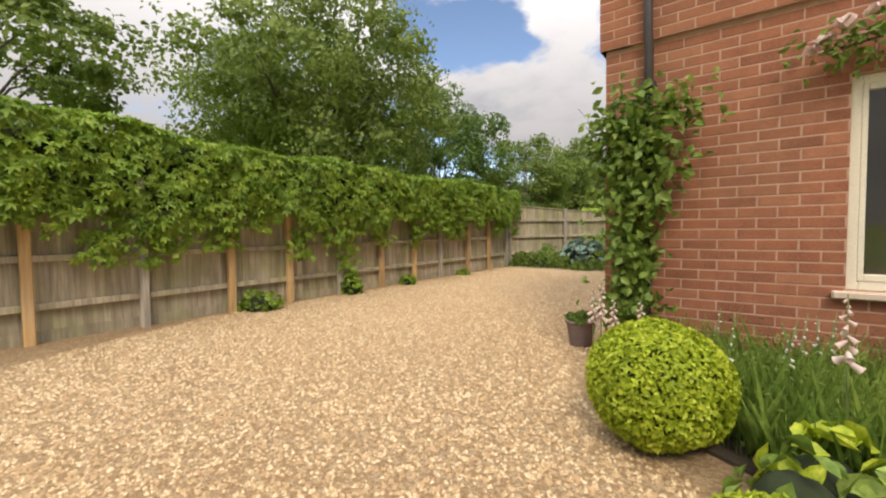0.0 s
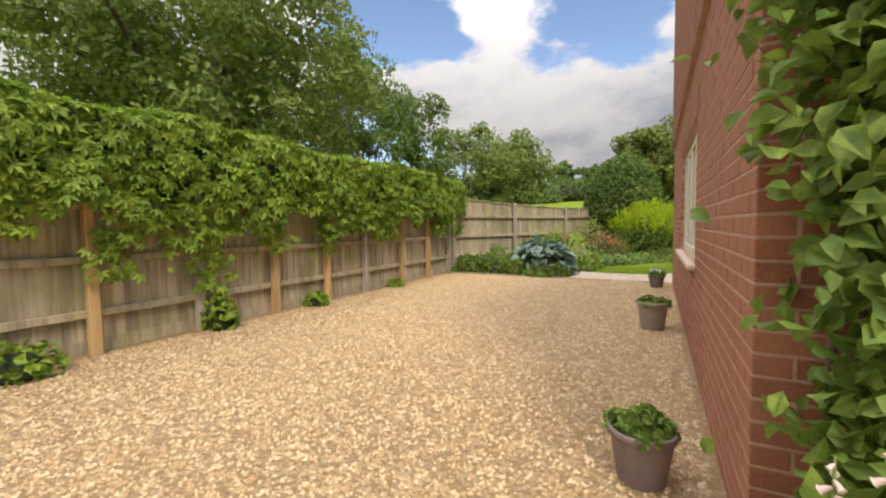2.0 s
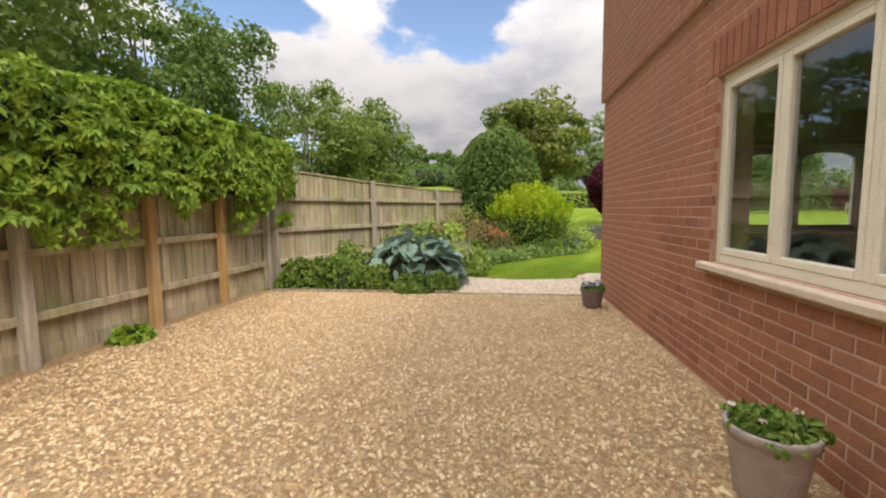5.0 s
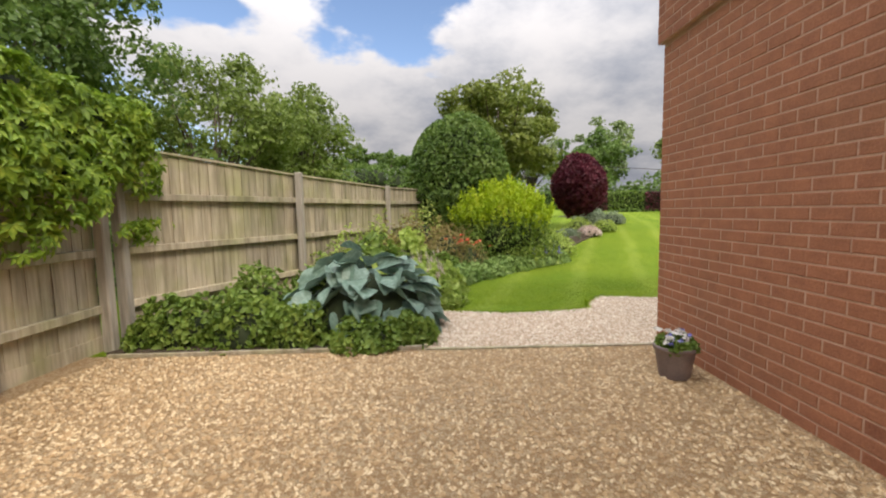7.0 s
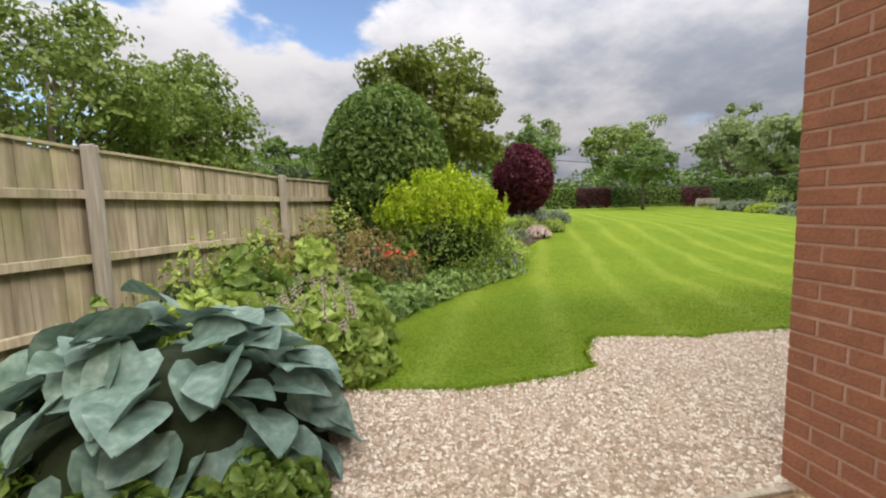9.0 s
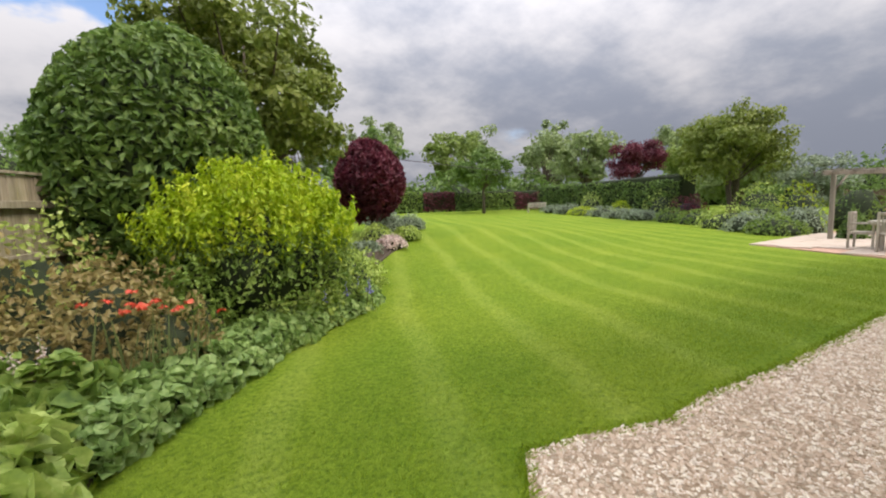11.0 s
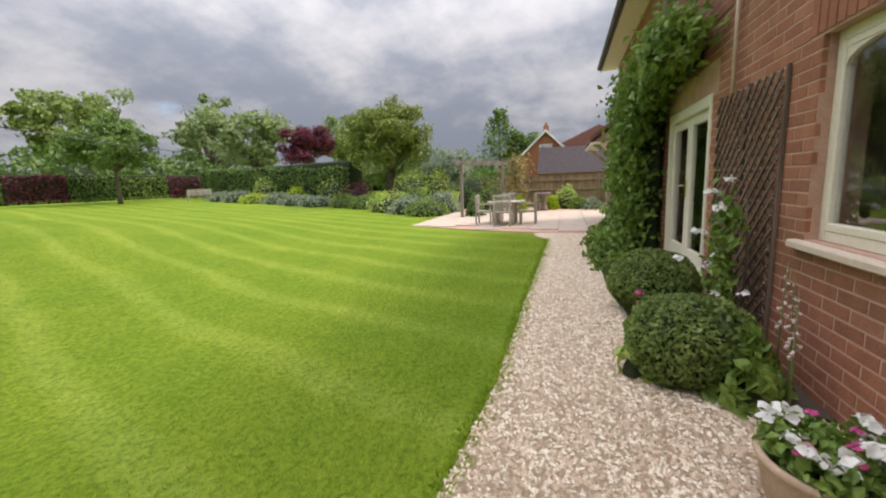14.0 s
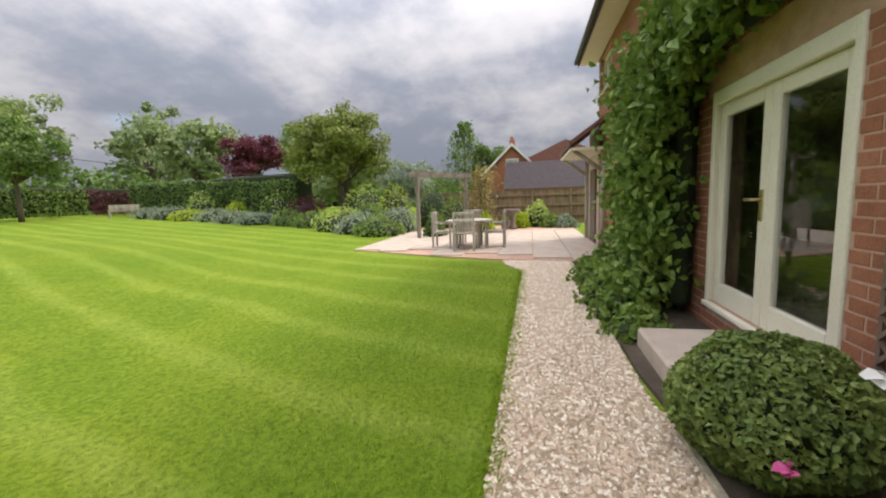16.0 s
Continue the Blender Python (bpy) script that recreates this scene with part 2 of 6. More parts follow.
M = {
    "brick": material("brick", brick_build),
    "mortar": plain("mortar", (0.42, 0.25, 0.175), (0.54, 0.35, 0.26), 9, 0.95, bumps=0.4),
    "old_wood": wood("old_wood", (0.34, 0.295, 0.215), (0.54, 0.48, 0.37), (0.33, 0.33, 0.17)),
    "new_wood": wood("new_wood", (0.48, 0.30, 0.13), (0.66, 0.45, 0.22), (0.50, 0.37, 0.22)),
    "grey_wood": wood("grey_wood", (0.30, 0.275, 0.235), (0.52, 0.48, 0.42), (0.40, 0.37, 0.31)),
    "fence_brown": wood("fence_brown", (0.17, 0.115, 0.075), (0.29, 0.205, 0.135), (0.22, 0.17, 0.10)),
    "pergola_wood": wood("pergola_wood", (0.17, 0.15, 0.12), (0.30, 0.27, 0.23), (0.23, 0.21, 0.17)),
    "brown_wood": wood("brown_wood", (0.11, 0.075, 0.055), (0.24, 0.165, 0.12), (0.17, 0.13, 0.10)),
    "cream": plain("cream_paint", (0.74, 0.68, 0.54), (0.80, 0.75, 0.62), 3, 0.45),
    "pale_stone": plain("sill_stone", (0.58, 0.46, 0.36), (0.68, 0.56, 0.45), 8, 0.8, bumps=0.2),
    "glass": material("glass", glass_build),
    "metal": plain("dark_metal", (0.05, 0.045, 0.045), (0.09, 0.08, 0.08), 5, 0.45, 0.3),
    "chrome": plain("brass", (0.55, 0.42, 0.22), (0.65, 0.52, 0.3), 5, 0.3, 1.0),
    "room": plain("room_plaster", (0.30, 0.26, 0.22), (0.36, 0.32, 0.27), 2, 0.9),
    "roof": plain("roof_tile", (0.16, 0.075, 0.055), (0.24, 0.11, 0.08), 5, 0.9, bumps=0.5),
    "slate": plain("slate_roof", (0.026, 0.019, 0.021), (0.050, 0.037, 0.040), 4, 0.9, bumps=0.5),
    "soil": plain("soil", (0.045, 0.032, 0.022), (0.10, 0.075, 0.05), 7, 0.95, bumps=0.8),
    "bark": plain("bark", (0.06, 0.045, 0.032), (0.16, 0.13, 0.10), 6, 0.95, bumps=0.8, fine=25, stretch=(1, 1, 0.25)),
    "pot": plain("weathered_plastic_pot", (0.17, 0.125, 0.125), (0.27, 0.215, 0.20), 6, 0.75, bumps=0.2),
    "pot_pale": plain("pale_pot", (0.30, 0.25, 0.22), (0.44, 0.38, 0.33), 6, 0.8, bumps=0.2),
    "terracotta": plain("terracotta", (0.34, 0.22, 0.145), (0.50, 0.37, 0.26), 5, 0.85, bumps=0.3),
    "butt": plain("green_plastic", (0.03, 0.045, 0.042), (0.05, 0.07, 0.065), 4, 0.5),
    "drive": gravel("drive_gravel", [(0.40, 0.27, 0.14), (0.60, 0.43, 0.23), (0.68, 0.52, 0.30), (0.76, 0.64, 0.44), (0.50, 0.34, 0.18)], (0.56, 0.36, 0.17)),
    "path": gravel("path_gravel", [(0.55, 0.42, 0.28), (0.70, 0.57, 0.40), (0.78, 0.66, 0.48), (0.84, 0.76, 0.60), (0.62, 0.47, 0.32)], (0.62, 0.48, 0.36)),
    "drive_stone": stone_mat("drive_stones", [(0.36, 0.24, 0.12), (0.54, 0.38, 0.20), (0.62, 0.46, 0.26), (0.72, 0.59, 0.39), (0.46, 0.31, 0.16)]),
    "path_stone": stone_mat("path_stones", [(0.42, 0.32, 0.23), (0.66, 0.55, 0.40), (0.74, 0.64, 0.48), (0.82, 0.76, 0.64), (0.56, 0.43, 0.31)]),
    "slab": plain("paving_slab", (0.40, 0.32, 0.25), (0.53, 0.45, 0.37), 3, 0.85, bumps=0.3),
    "grass": material("lawn_grass", grass_build),
    "blade": leaf_mat("grass_blade", (0.150, 0.250, 0.010), (0.235, 0.345, 0.016), (0.350, 0.460, 0.035), 1.0, 25),
    "creeper": leaf_mat("creeper_leaf", (0.095, 0.180, 0.022), (0.200, 0.330, 0.034), (0.400, 0.510, 0.066), 3.5, 24),
    "tree": leaf_mat("tree_leaf", (0.106, 0.169, 0.037), (0.194, 0.276, 0.054), (0.310, 0.375, 0.101), 1.2),
    "tree_dark": leaf_mat("dark_tree_leaf", (0.068, 0.130, 0.034), (0.130, 0.225, 0.047), (0.235, 0.335, 0.074), 1.2),
    "tree_olive": leaf_mat("olive_tree_leaf", (0.109, 0.155, 0.028), (0.194, 0.256, 0.043), (0.310, 0.341, 0.078), 1.2),
    # paler, greyer leaves: distance haze painted into the colour
    "tree_far": leaf_mat("hazy_far_leaf", (0.155, 0.217, 0.093), (0.248, 0.326, 0.132), (0.372, 0.434, 0.186), 0.4, 6),
    "yew": leaf_mat("yew_leaf", (0.094, 0.146, 0.042), (0.186, 0.261, 0.061), (0.336, 0.408, 0.112)),
    "box": leaf_mat("box_leaf", (0.228, 0.310, 0.023), (0.423, 0.527, 0.039), (0.684, 0.728, 0.093), 4.0, 30),
    "yellow": leaf_mat("golden_leaf", (0.215, 0.350, 0.012), (0.390, 0.530, 0.018), (0.600, 0.640, 0.045)),
    "bush": leaf_mat("bush_leaf", (0.094, 0.173, 0.032), (0.176, 0.277, 0.049), (0.317, 0.415, 0.089)),
    "light": leaf_mat("light_leaf", (0.215, 0.325, 0.062), (0.390, 0.510, 0.110), (0.600, 0.690, 0.215)),
    "hosta": leaf_mat("hosta_leaf", (0.110, 0.195, 0.150), (0.180, 0.280, 0.225), (0.300, 0.415, 0.340), 6, 20, 0.15, 0.4),
    "ground_cover": leaf_mat("ground_cover_leaf", (0.130, 0.225, 0.060), (0.240, 0.365, 0.100), (0.400, 0.530, 0.180), 4, 22),
    "silver": leaf_mat("silver_leaf", (0.190, 0.250, 0.160), (0.270, 0.335, 0.225), (0.370, 0.435, 0.310)),
    "purple": leaf_mat("purple_leaf", (0.060, 0.014, 0.024), (0.140, 0.028, 0.048), (0.270, 0.062, 0.088)),
    "orange": leaf_mat("rusty_leaf", (0.22, 0.16, 0.06), (0.33, 0.27, 0.10), (0.40, 0.37, 0.15)),
    # near-black fill for added solid cores: shade between leaves put into the colour
    "core": plain("shade_core", (0.012, 0.02, 0.007), (0.03, 0.045, 0.014), 8, 0.95),
    "core_purple": plain("shade_core_purple", (0.015, 0.006, 0.008), (0.035, 0.012, 0.016), 8, 0.95),
    "stem": plain("green_stem", (0.10, 0.15, 0.04), (0.18, 0.22, 0.07), 8, 0.7),
    "white": leaf_mat("white_petal", (0.70, 0.68, 0.62), (0.80, 0.79, 0.75), (0.86, 0.86, 0.84), glow=0.25),
    "pink": leaf_mat("pale_pink_petal", (0.62, 0.42, 0.40), (0.76, 0.60, 0.55), (0.82, 0.74, 0.66), glow=0.25),
    "mauve": leaf_mat("mauve_petal", (0.60, 0.45, 0.42), (0.70, 0.57, 0.52), (0.78, 0.69, 0.62), glow=0.25),
    "magenta": leaf_mat("magenta_petal", (0.50, 0.05, 0.20), (0.62, 0.10, 0.30), (0.70, 0.25, 0.42), glow=0.25),
    "red": leaf_mat("red_petal", (0.55, 0.05, 0.02), (0.70, 0.10, 0.05), (0.75, 0.20, 0.10), glow=0.25),
    "blue": leaf_mat("blue_petal", (0.16, 0.16, 0.50), (0.25, 0.25, 0.62), (0.38, 0.38, 0.70), glow=0.25),
    "plaster": plain("cream_render", (0.55, 0.47, 0.36), (0.64, 0.56, 0.45), 3, 0.85, bumps=0.2),
}


# ---- shape helpers ----
rng = np.random.default_rng(7)


class Mesh:
    """Gathers boxes, tubes, lathed shapes and sheets into one mesh."""
    def __init__(self):
        self.v, self.f, self.smooth = [], [], []

    def add(self, verts, faces, smooth=False):
        k = len(self.v)
        self.v += [tuple(p) for p in verts]
        self.f += [tuple(i + k for i in f) for f in faces]
        self.smooth += [smooth] * len(faces)
        return self

    def box(self, a, b, m=None, cut=0.0):
        (x0, y0, z0), (x1, y1, z1) = a, b
        if cut:
            c = cut
            vs, fs = [], []
            for x, sx in ((x0, 1), (x1, -1)):
                for y, sy in ((y0, 1), (y1, -1)):
                    for z, sz in ((z0, 1), (z1, -1)):
                        vs += [(x + sx * c, y + sy * c, z), (x + sx * c, y, z + sz * c), (x, y + sy * c, z + sz * c)]
            bm = bmesh.new()
            for p in vs:
                bm.verts.new(p)
            bmesh.ops.convex_hull(bm, input=bm.verts)
            bm.verts.index_update()
            vs = [p.co.copy() for p in bm.verts]
            fs = [[q.index for q in f.verts] for f in bm.faces]
            bm.free()
        else:
            vs = [Vector((x, y, z)) for x in (x0, x1) for y in (y0, y1) for z in (z0, z1)]
            fs = [(0, 1, 3, 2), (4, 6, 7, 5), (0, 4, 5, 1), (2, 3, 7, 6), (0, 2, 6, 4), (1, 5, 7, 3)]
        if m is not None:
            vs = [m @ Vector(p) for p in vs]
        return self.add(vs, fs)

    def tube(self, pts, radii, n=8, cap=True):
        pts = [Vector(p) for p in pts]
        vs, fs = [], []
        for i, p in enumerate(pts):
            d = (pts[min(i + 1, len(pts) - 1)] - pts[max(i - 1, 0)]).normalized()
            u = d.orthogonal().normalized() if i == 0 else (u - d * u.dot(d)).normalized()
            w = d.cross(u)
            r = radii[i] if isinstance(radii, (list, tuple)) else radii
            vs += [p + r * (math.cos(a) * u + math.sin(a) * w) for a in (2 * math.pi * k / n for k in range(n))]
        for i in range(len(pts) - 1):
            fs += [(i * n + k, i * n + (k + 1) % n, (i + 1) * n + (k + 1) % n, (i + 1) * n + k) for k in range(n)]
        if cap:
            fs += [tuple(range(n))[::-1], tuple((len(pts) - 1) * n + k for k in range(n))]
        return self.add(vs, fs, True)

    def lathe(self, profile, n=28, at=(0, 0, 0)):
        vs = [(at[0] + r * math.cos(2 * math.pi * k / n), at[1] + r * math.sin(2 * math.pi * k / n), at[2] + z) for r, z in profile for k in range(n)]
        fs = [(i * n + k, i * n + (k + 1) % n, (i + 1) * n + (k + 1) % n, (i + 1) * n + k) for i in range(len(profile) - 1) for k in range(n)]
        return self.add(vs, fs, True)

    def sheet(self, outline, z, thick=0.0):
        vs = [(x, y, z(x, y) if callable(z) else z) for x, y in outline]
        n = len(vs)
        if not thick:
            return self.add(vs, [tuple(range(n))])
        return self.add(vs + [(x, y, q - thick) for x, y, q in vs], [tuple(range(n)), tuple(range(2 * n - 1, n - 1, -1))] + [(i, i + n, (i + 1) % n + n, (i + 1) % n) for i in range(n)])

    def blob(self, c, r, n=18, lump=0.05, seed=0):
        vs, fs = [], []
        m = n // 2
        for i in range(m + 1):
            for k in range(n):
                d = Vector((math.sin(math.pi * i / m) * math.cos(2 * math.pi * k / n), math.sin(math.pi * i / m) * math.sin(2 * math.pi * k / n), math.cos(math.pi * i / m)))
                q = 1 + lump * noise.noise(d * 2.5 + Vector((seed, 0, 0)))
                vs.append((c[0] + r[0] * d.x * q, c[1] + r[1] * d.y * q, c[2] + r[2] * d.z * q))
        fs = [(i * n + k, (i + 1) * n + k, (i + 1) * n + (k + 1) % n, i * n + (k + 1) % n) for i in range(m) for k in range(n)]
        return self.add(vs, fs, True)

    def done(self, name, mat, parent=None, flip=True):
        me = bpy.data.meshes.new(name)
        me.from_pydata(self.v, [], self.f)
        me.polygons.foreach_set("use_smooth", self.smooth)
        bm = bmesh.new(); bm.from_mesh(me)
        if flip:
            bmesh.ops.recalc_face_normals(bm, faces=bm.faces)
        bm.to_mesh(me); bm.free()
        me.materials.append(M[mat])
        ob = new(name, me)
        return keep(ob, parent) if parent else ob


def raw(name, verts, faces, mat, parent=None):
    """A mesh from arrays of triangles."""
    me = bpy.data.meshes.new(name)
    nv, nf = len(verts), len(faces)
    me.vertices.add(nv); me.vertices.foreach_set("co", verts.astype(np.float32).ravel())
    me.loops.add(nf * 3); me.loops.foreach_set("vertex_index", faces.astype(np.int32).ravel())
    me.polygons.add(nf); me.polygons.foreach_set("loop_start", np.arange(0, nf * 3, 3, dtype=np.int32))
    me.update(calc_edges=True)
    me.materials.append(M[mat])
    ob = new(name, me)
    return keep(ob, parent) if parent else ob


def unit(a):
    return a / np.maximum(np.linalg.norm(a, axis=-1, keepdims=True), 1e-9)


def leaves(name, P, N, size, mat, parent, wide=0.55, loose=0.8, droop=0.0, cup=0.18, far=False):
    """One folded blade at each point, facing roughly along N."""
    n = len(P)
    N = unit(unit(N) + loose * rng.normal(size=(n, 3)))
    T = rng.normal(size=(n, 3)); T[:, 2] -= droop
    T = unit(T - N * (T * N).sum(1, keepdims=True))
    B = np.cross(N, T)
    s = (size * rng.uniform(0.65, 1.3, n))[:, None]
    c = rng.uniform(0.4, 1.6, n)[:, None] * cup
    if far:
        V = np.stack([P - 0.5 * s * T, P + 0.5 * wide * s * B + c * s * N, P + 0.5 * s * T, P - 0.5 * wide * s * B + c * s * N], 1)
        F = np.array([[0, 1, 2], [0, 2, 3]])[None] + np.arange(n)[:, None, None] * 4
        return raw(name, V.reshape(-1, 3), F.reshape(-1, 3), mat, parent)
    V = np.empty((n, 6, 3))
    V[:, 0] = P - 0.5 * s * T
    V[:, 1] = P - 0.12 * s * T + 0.5 * wide * s * B + c * s * N
    V[:, 2] = P + 0.2 * s * T + 0.36 * wide * s * B + c * s * N
    V[:, 3] = P + 0.5 * s * T - 0.12 * s * N
    V[:, 4] = P + 0.2 * s * T - 0.36 * wide * s * B + c * s * N
    V[:, 5] = P - 0.12 * s * T - 0.5 * wide * s * B + c * s * N
    base = np.arange(n)[:, None, None] * 6
    F = np.array([[0, 1, 2], [0, 2, 3], [0, 3, 4], [0, 4, 5]])[None] + base
    return raw(name, V.reshape(-1, 3), F.reshape(-1, 3), mat, parent)


def palmate(name, P, N, size, mat, parent, loose=0.5, droop=1.0):
    """Five pointed leaflets spread like a hand at each point, hanging outwards."""
    n = len(P)
    N = unit(unit(N) + loose * rng.normal(size=(n, 3)))
    T = 0.55 * rng.normal(size=(n, 3)); T[:, 2] -= droop
    T = unit(T - N * (T * N).sum(1, keepdims=True))
    B = np.cross(N, T)
    s = (size * rng.uniform(0.6, 1.25, n))[:, None]
    V, F = [], []
    for k, (a, q) in enumerate(((0, 1.0), (0.85, 0.86), (-0.85, 0.86), (1.75, 0.6), (-1.75, 0.6))):
        D, E = T * math.cos(a) + B * math.sin(a), B * math.cos(a) - T * math.sin(a)
        tip = P + q * s * D - 0.22 * q * s * N
        V += [P, P + 0.52 * q * s * D + 0.21 * q * s * E + 0.05 * s * N, tip, P + 0.52 * q * s * D - 0.21 * q * s * E + 0.05 * s * N]
        F += [[4 * k, 4 * k + 1, 4 * k + 2], [4 * k, 4 * k + 2, 4 * k + 3]]
    V = np.stack(V, 1)
    F = np.array(F)[None] + np.arange(n)[:, None, None] * 20
    return raw(name, V.reshape(-1, 3), F.reshape(-1, 3), mat, parent)


def shell(c, r, n, depth=0.12, lumps=0.06, low=-1.0):
    """Points near the skin of a lumpy ellipsoid, and the way out."""
    d = unit(rng.normal(size=(int(n * 1.3 * (2 / (1 - low))), 3)))
    d = d[d[:, 2] > low][:n]
    ph = rng.uniform(0, 6.28, 6)
    q = 1 + lumps * (np.sin(5 * d[:, 0] + ph[0]) + np.sin(6 * d[:, 1] + ph[1]) + np.sin(5 * d[:, 2] + ph[2]) + 0.6 * np.sin(11 * d[:, 0] + 9 * d[:, 1] + ph[3]))
    q -= depth * rng.uniform(0, 1, len(d)) ** 1.5
    return np.array(c) + d * np.array(r) * q[:, None], d / np.array(r)


def clumps(c, r, n, k, spread, inner=0.45, low=-0.8):
    """Leaf points in k tufts through an ellipsoid, so that gaps of sky stay."""
    d = unit(rng.normal(size=(k * 3, 3)))
    d = d[d[:, 2] > low][:k]
    ctr = np.array(c) + d * np.array(r) * (rng.uniform(inner, 1.05, len(d)) ** 0.7)[:, None]
    which = rng.integers(0, len(ctr), n)
    lobe = unit(rng.normal(size=(n, 3)))
    knob = 1 + 0.22 * np.sin(4 * lobe[:, 0] + which) + 0.22 * np.sin(5 * lobe[:, 2] + 2 * which)
    off = lobe * (rng.uniform(0.25, 1.0, n) ** 0.4 * knob)[:, None] * spread * 1.3 * np.array([1, 1, 0.75]) * rng.uniform(0.6, 1.25, len(ctr))[which][:, None]
    return ctr[which] + off, 1.4 * unit(off) + 0.5 * unit(ctr[which] - np.array(c)) + np.array([0, 0, 0.5]), ctr


def blades(name, P, height, width, mat, parent, lean=0.35):
    n = len(P)
    a = rng.uniform(0, 6.28, n)
    h = (height * rng.uniform(0.55, 1.15, n))[:, None]
    D = np.stack([np.cos(a), np.sin(a), 0 * a], 1)
    S = np.stack([-np.sin(a), np.cos(a), 0 * a], 1)
    L = lean * rng.uniform(0, 1, n)[:, None] * h
    up = np.array([0, 0, 1.0])
    V = np.stack([P + S * width / 2, P - S * width / 2, P + 0.55 * h * up + 0.35 * L * D + S * width * 0.35, P + h * up + L * D], 1)
    base = np.arange(n)[:, None, None] * 4
    F = np.array([[0, 1, 2], [1, 3, 2]])[None] + base
    return raw(name, V.reshape(-1, 3), F.reshape(-1, 3), mat, parent)


def thing(name, at, label, category, group="", kind=""):
    ob = tagged(new(name), label, category, group, kind)
    ob.location = at
    bpy.context.view_layer.update()
    return ob


def keep(child, parent):
    """Makes child a part of parent without moving it."""
    child.parent = parent
    child.matrix_parent_inverse = Matrix.Translation(parent.location).inverted()
    return child


def rise(x, y):
    """Height of the ground: level round the house, rising beyond, with a hill across the field."""
    z = min(0.95, 0.04 * max(0, y - 18) ** 2 / (max(0, y - 18) + 6))
    # the west side of the lawn climbs sooner
    climb = min(1, max(0, (y - 20) / 8)); along = min(1, max(0, (x + 2.5) / 3.5)) * min(1, max(0, (16 - x) / 10)) * min(1, max(0, (70 - y) / 25))
    z += 0.55 * climb * climb * (3 - 2 * climb) * along
    side = min(1, max(0, (1.0 - x) / 12))
    side = side * side * (3 - 2 * side)
    return z + side * min(6.0, 0.10 * max(0, y - 28))


def inside(p, poly):
    x, y = p
    hit = False
    for (x0, y0), (x1, y1) in zip(poly, poly[1:] + poly[:1]):
        if (y0 > y) != (y1 > y) and x < (x1 - x0) * (y - y0) / (y1 - y0) + x0:
            hit = not hit
    return hit


def scatter(poly, n):
    xs, ys = [p[0] for p in poly], [p[1] for p in poly]
    got = []
    while len(got) < n:
        q = (random.uniform(min(xs), max(xs)), random.uniform(min(ys), max(ys)))
        if inside(q, poly):
            got.append(q)
    return got


# ---- ground ----
def grid_ground():
    xs = sorted(set([round(-40 + 2 * i, 2) for i in range(46)] + [-400, -200, -120, -80, -60, 60, 80, 120, 200, 400, -1500, 1500]))
    ys = sorted(set([round(-20 + 2 * i, 2) for i in range(56)] + [-400, -150, -60, 110, 140, 200, 400, 1500, -1500]))
    g = Mesh()
    g.add([(x, y, rise(x, y)) for y in ys for x in xs], [(j * len(xs) + i, j * len(xs) + i + 1, (j + 1) * len(xs) + i + 1, (j + 1) * len(xs) + i) for j in range(len(ys) - 1) for i in range(len(xs) - 1)], True)
    return tagged(g.done("ground", "grass"), "mown striped green lawn and rough field beyond it", "lawn", kind="structure")


ground = grid_ground()
DRIVE = [(-7.35, -9), (9, -9), (9, 4.24), (-1.13, 4.24), (-1.13, 13.06), (-7.35, 13.06)]
PATH = [(-3.55, 13.06), (-1.13, 13.06), (-1.13, 13.15), (1.9, 13.15), (2.0, 13.55), (2.3, 13.92), (2.9, 14.03), (4.4, 14.06), (4.5, 14.12), (10.5, 14.12), (10.5, 13.15), (10.7, 13.15), (10.75, 15.5), (10.2, 15.42), (9.6, 15.12),
        (9.2, 15.05), (6.5, 15.1), (4.2, 15.13), (2.0, 15.15), (0.7, 15.25), (0.2, 15.2), (-0.43, 15.4), (-0.86, 15.46), (-1.15, 15.1), (-1.3, 14.68), (-1.6, 14.6), (-2.5, 14.52), (-3.55, 14.78)]
drive = tagged(Mesh().sheet(DRIVE, 0.012, 0.06).done("driveway", "drive"), "golden pea gravel driveway between fence and house", "gravel", kind="structure")
path = tagged(Mesh().sheet(PATH, 0.013, 0.06).done("garden_path", "path"), "pale pinkish gravel path along the brick house", "gravel", kind="structure")


def stones(name, poly, n, z, size, mat, parent):
    """Loose chips, each a flattened, uneven three-sided lump."""
    P = np.array([(x, y, z) for x, y in scatter(poly, n)])
    a = rng.uniform(0, 6.28, n)
    s = (size * rng.uniform(0.5, 1.25, n))[:, None]
    ca, sa = np.stack([np.cos(a), np.sin(a), 0 * a], 1), np.stack([-np.sin(a), np.cos(a), rng.uniform(-0.3, 0.3, n)], 1)
    up = np.array([0, 0, 1.0]) * rng.uniform(0.3, 0.7, n)[:, None]
    tip = rng.uniform(-0.3, 0.3, n)[:, None]
    V = np.stack([P + s * ca * 0.62, P - s * ca * 0.4 + s * sa * 0.46, P - s * ca * 0.45 - s * sa * 0.48, P + s * (up + tip * ca + 0.6 * tip * sa)], 1)
    F = np.array([[0, 1, 3], [1, 2, 3], [2, 0, 3]])[None] + np.arange(n)[:, None, None] * 4
    return tagged(raw(name, V.reshape(-1, 3), F.reshape(-1, 3), mat, parent), kind="stuff")


stones("gravel_chips", [(-5.6, -0.5), (0.9, -0.2), (0.2, 2.1), (-0.9, 3.0), (-1.2, 3.6), (-1.16, 13.0), (-6.8, 13.0), (-6.9, 3)], 70000, 0.012, 0.030, "drive_stone", drive)
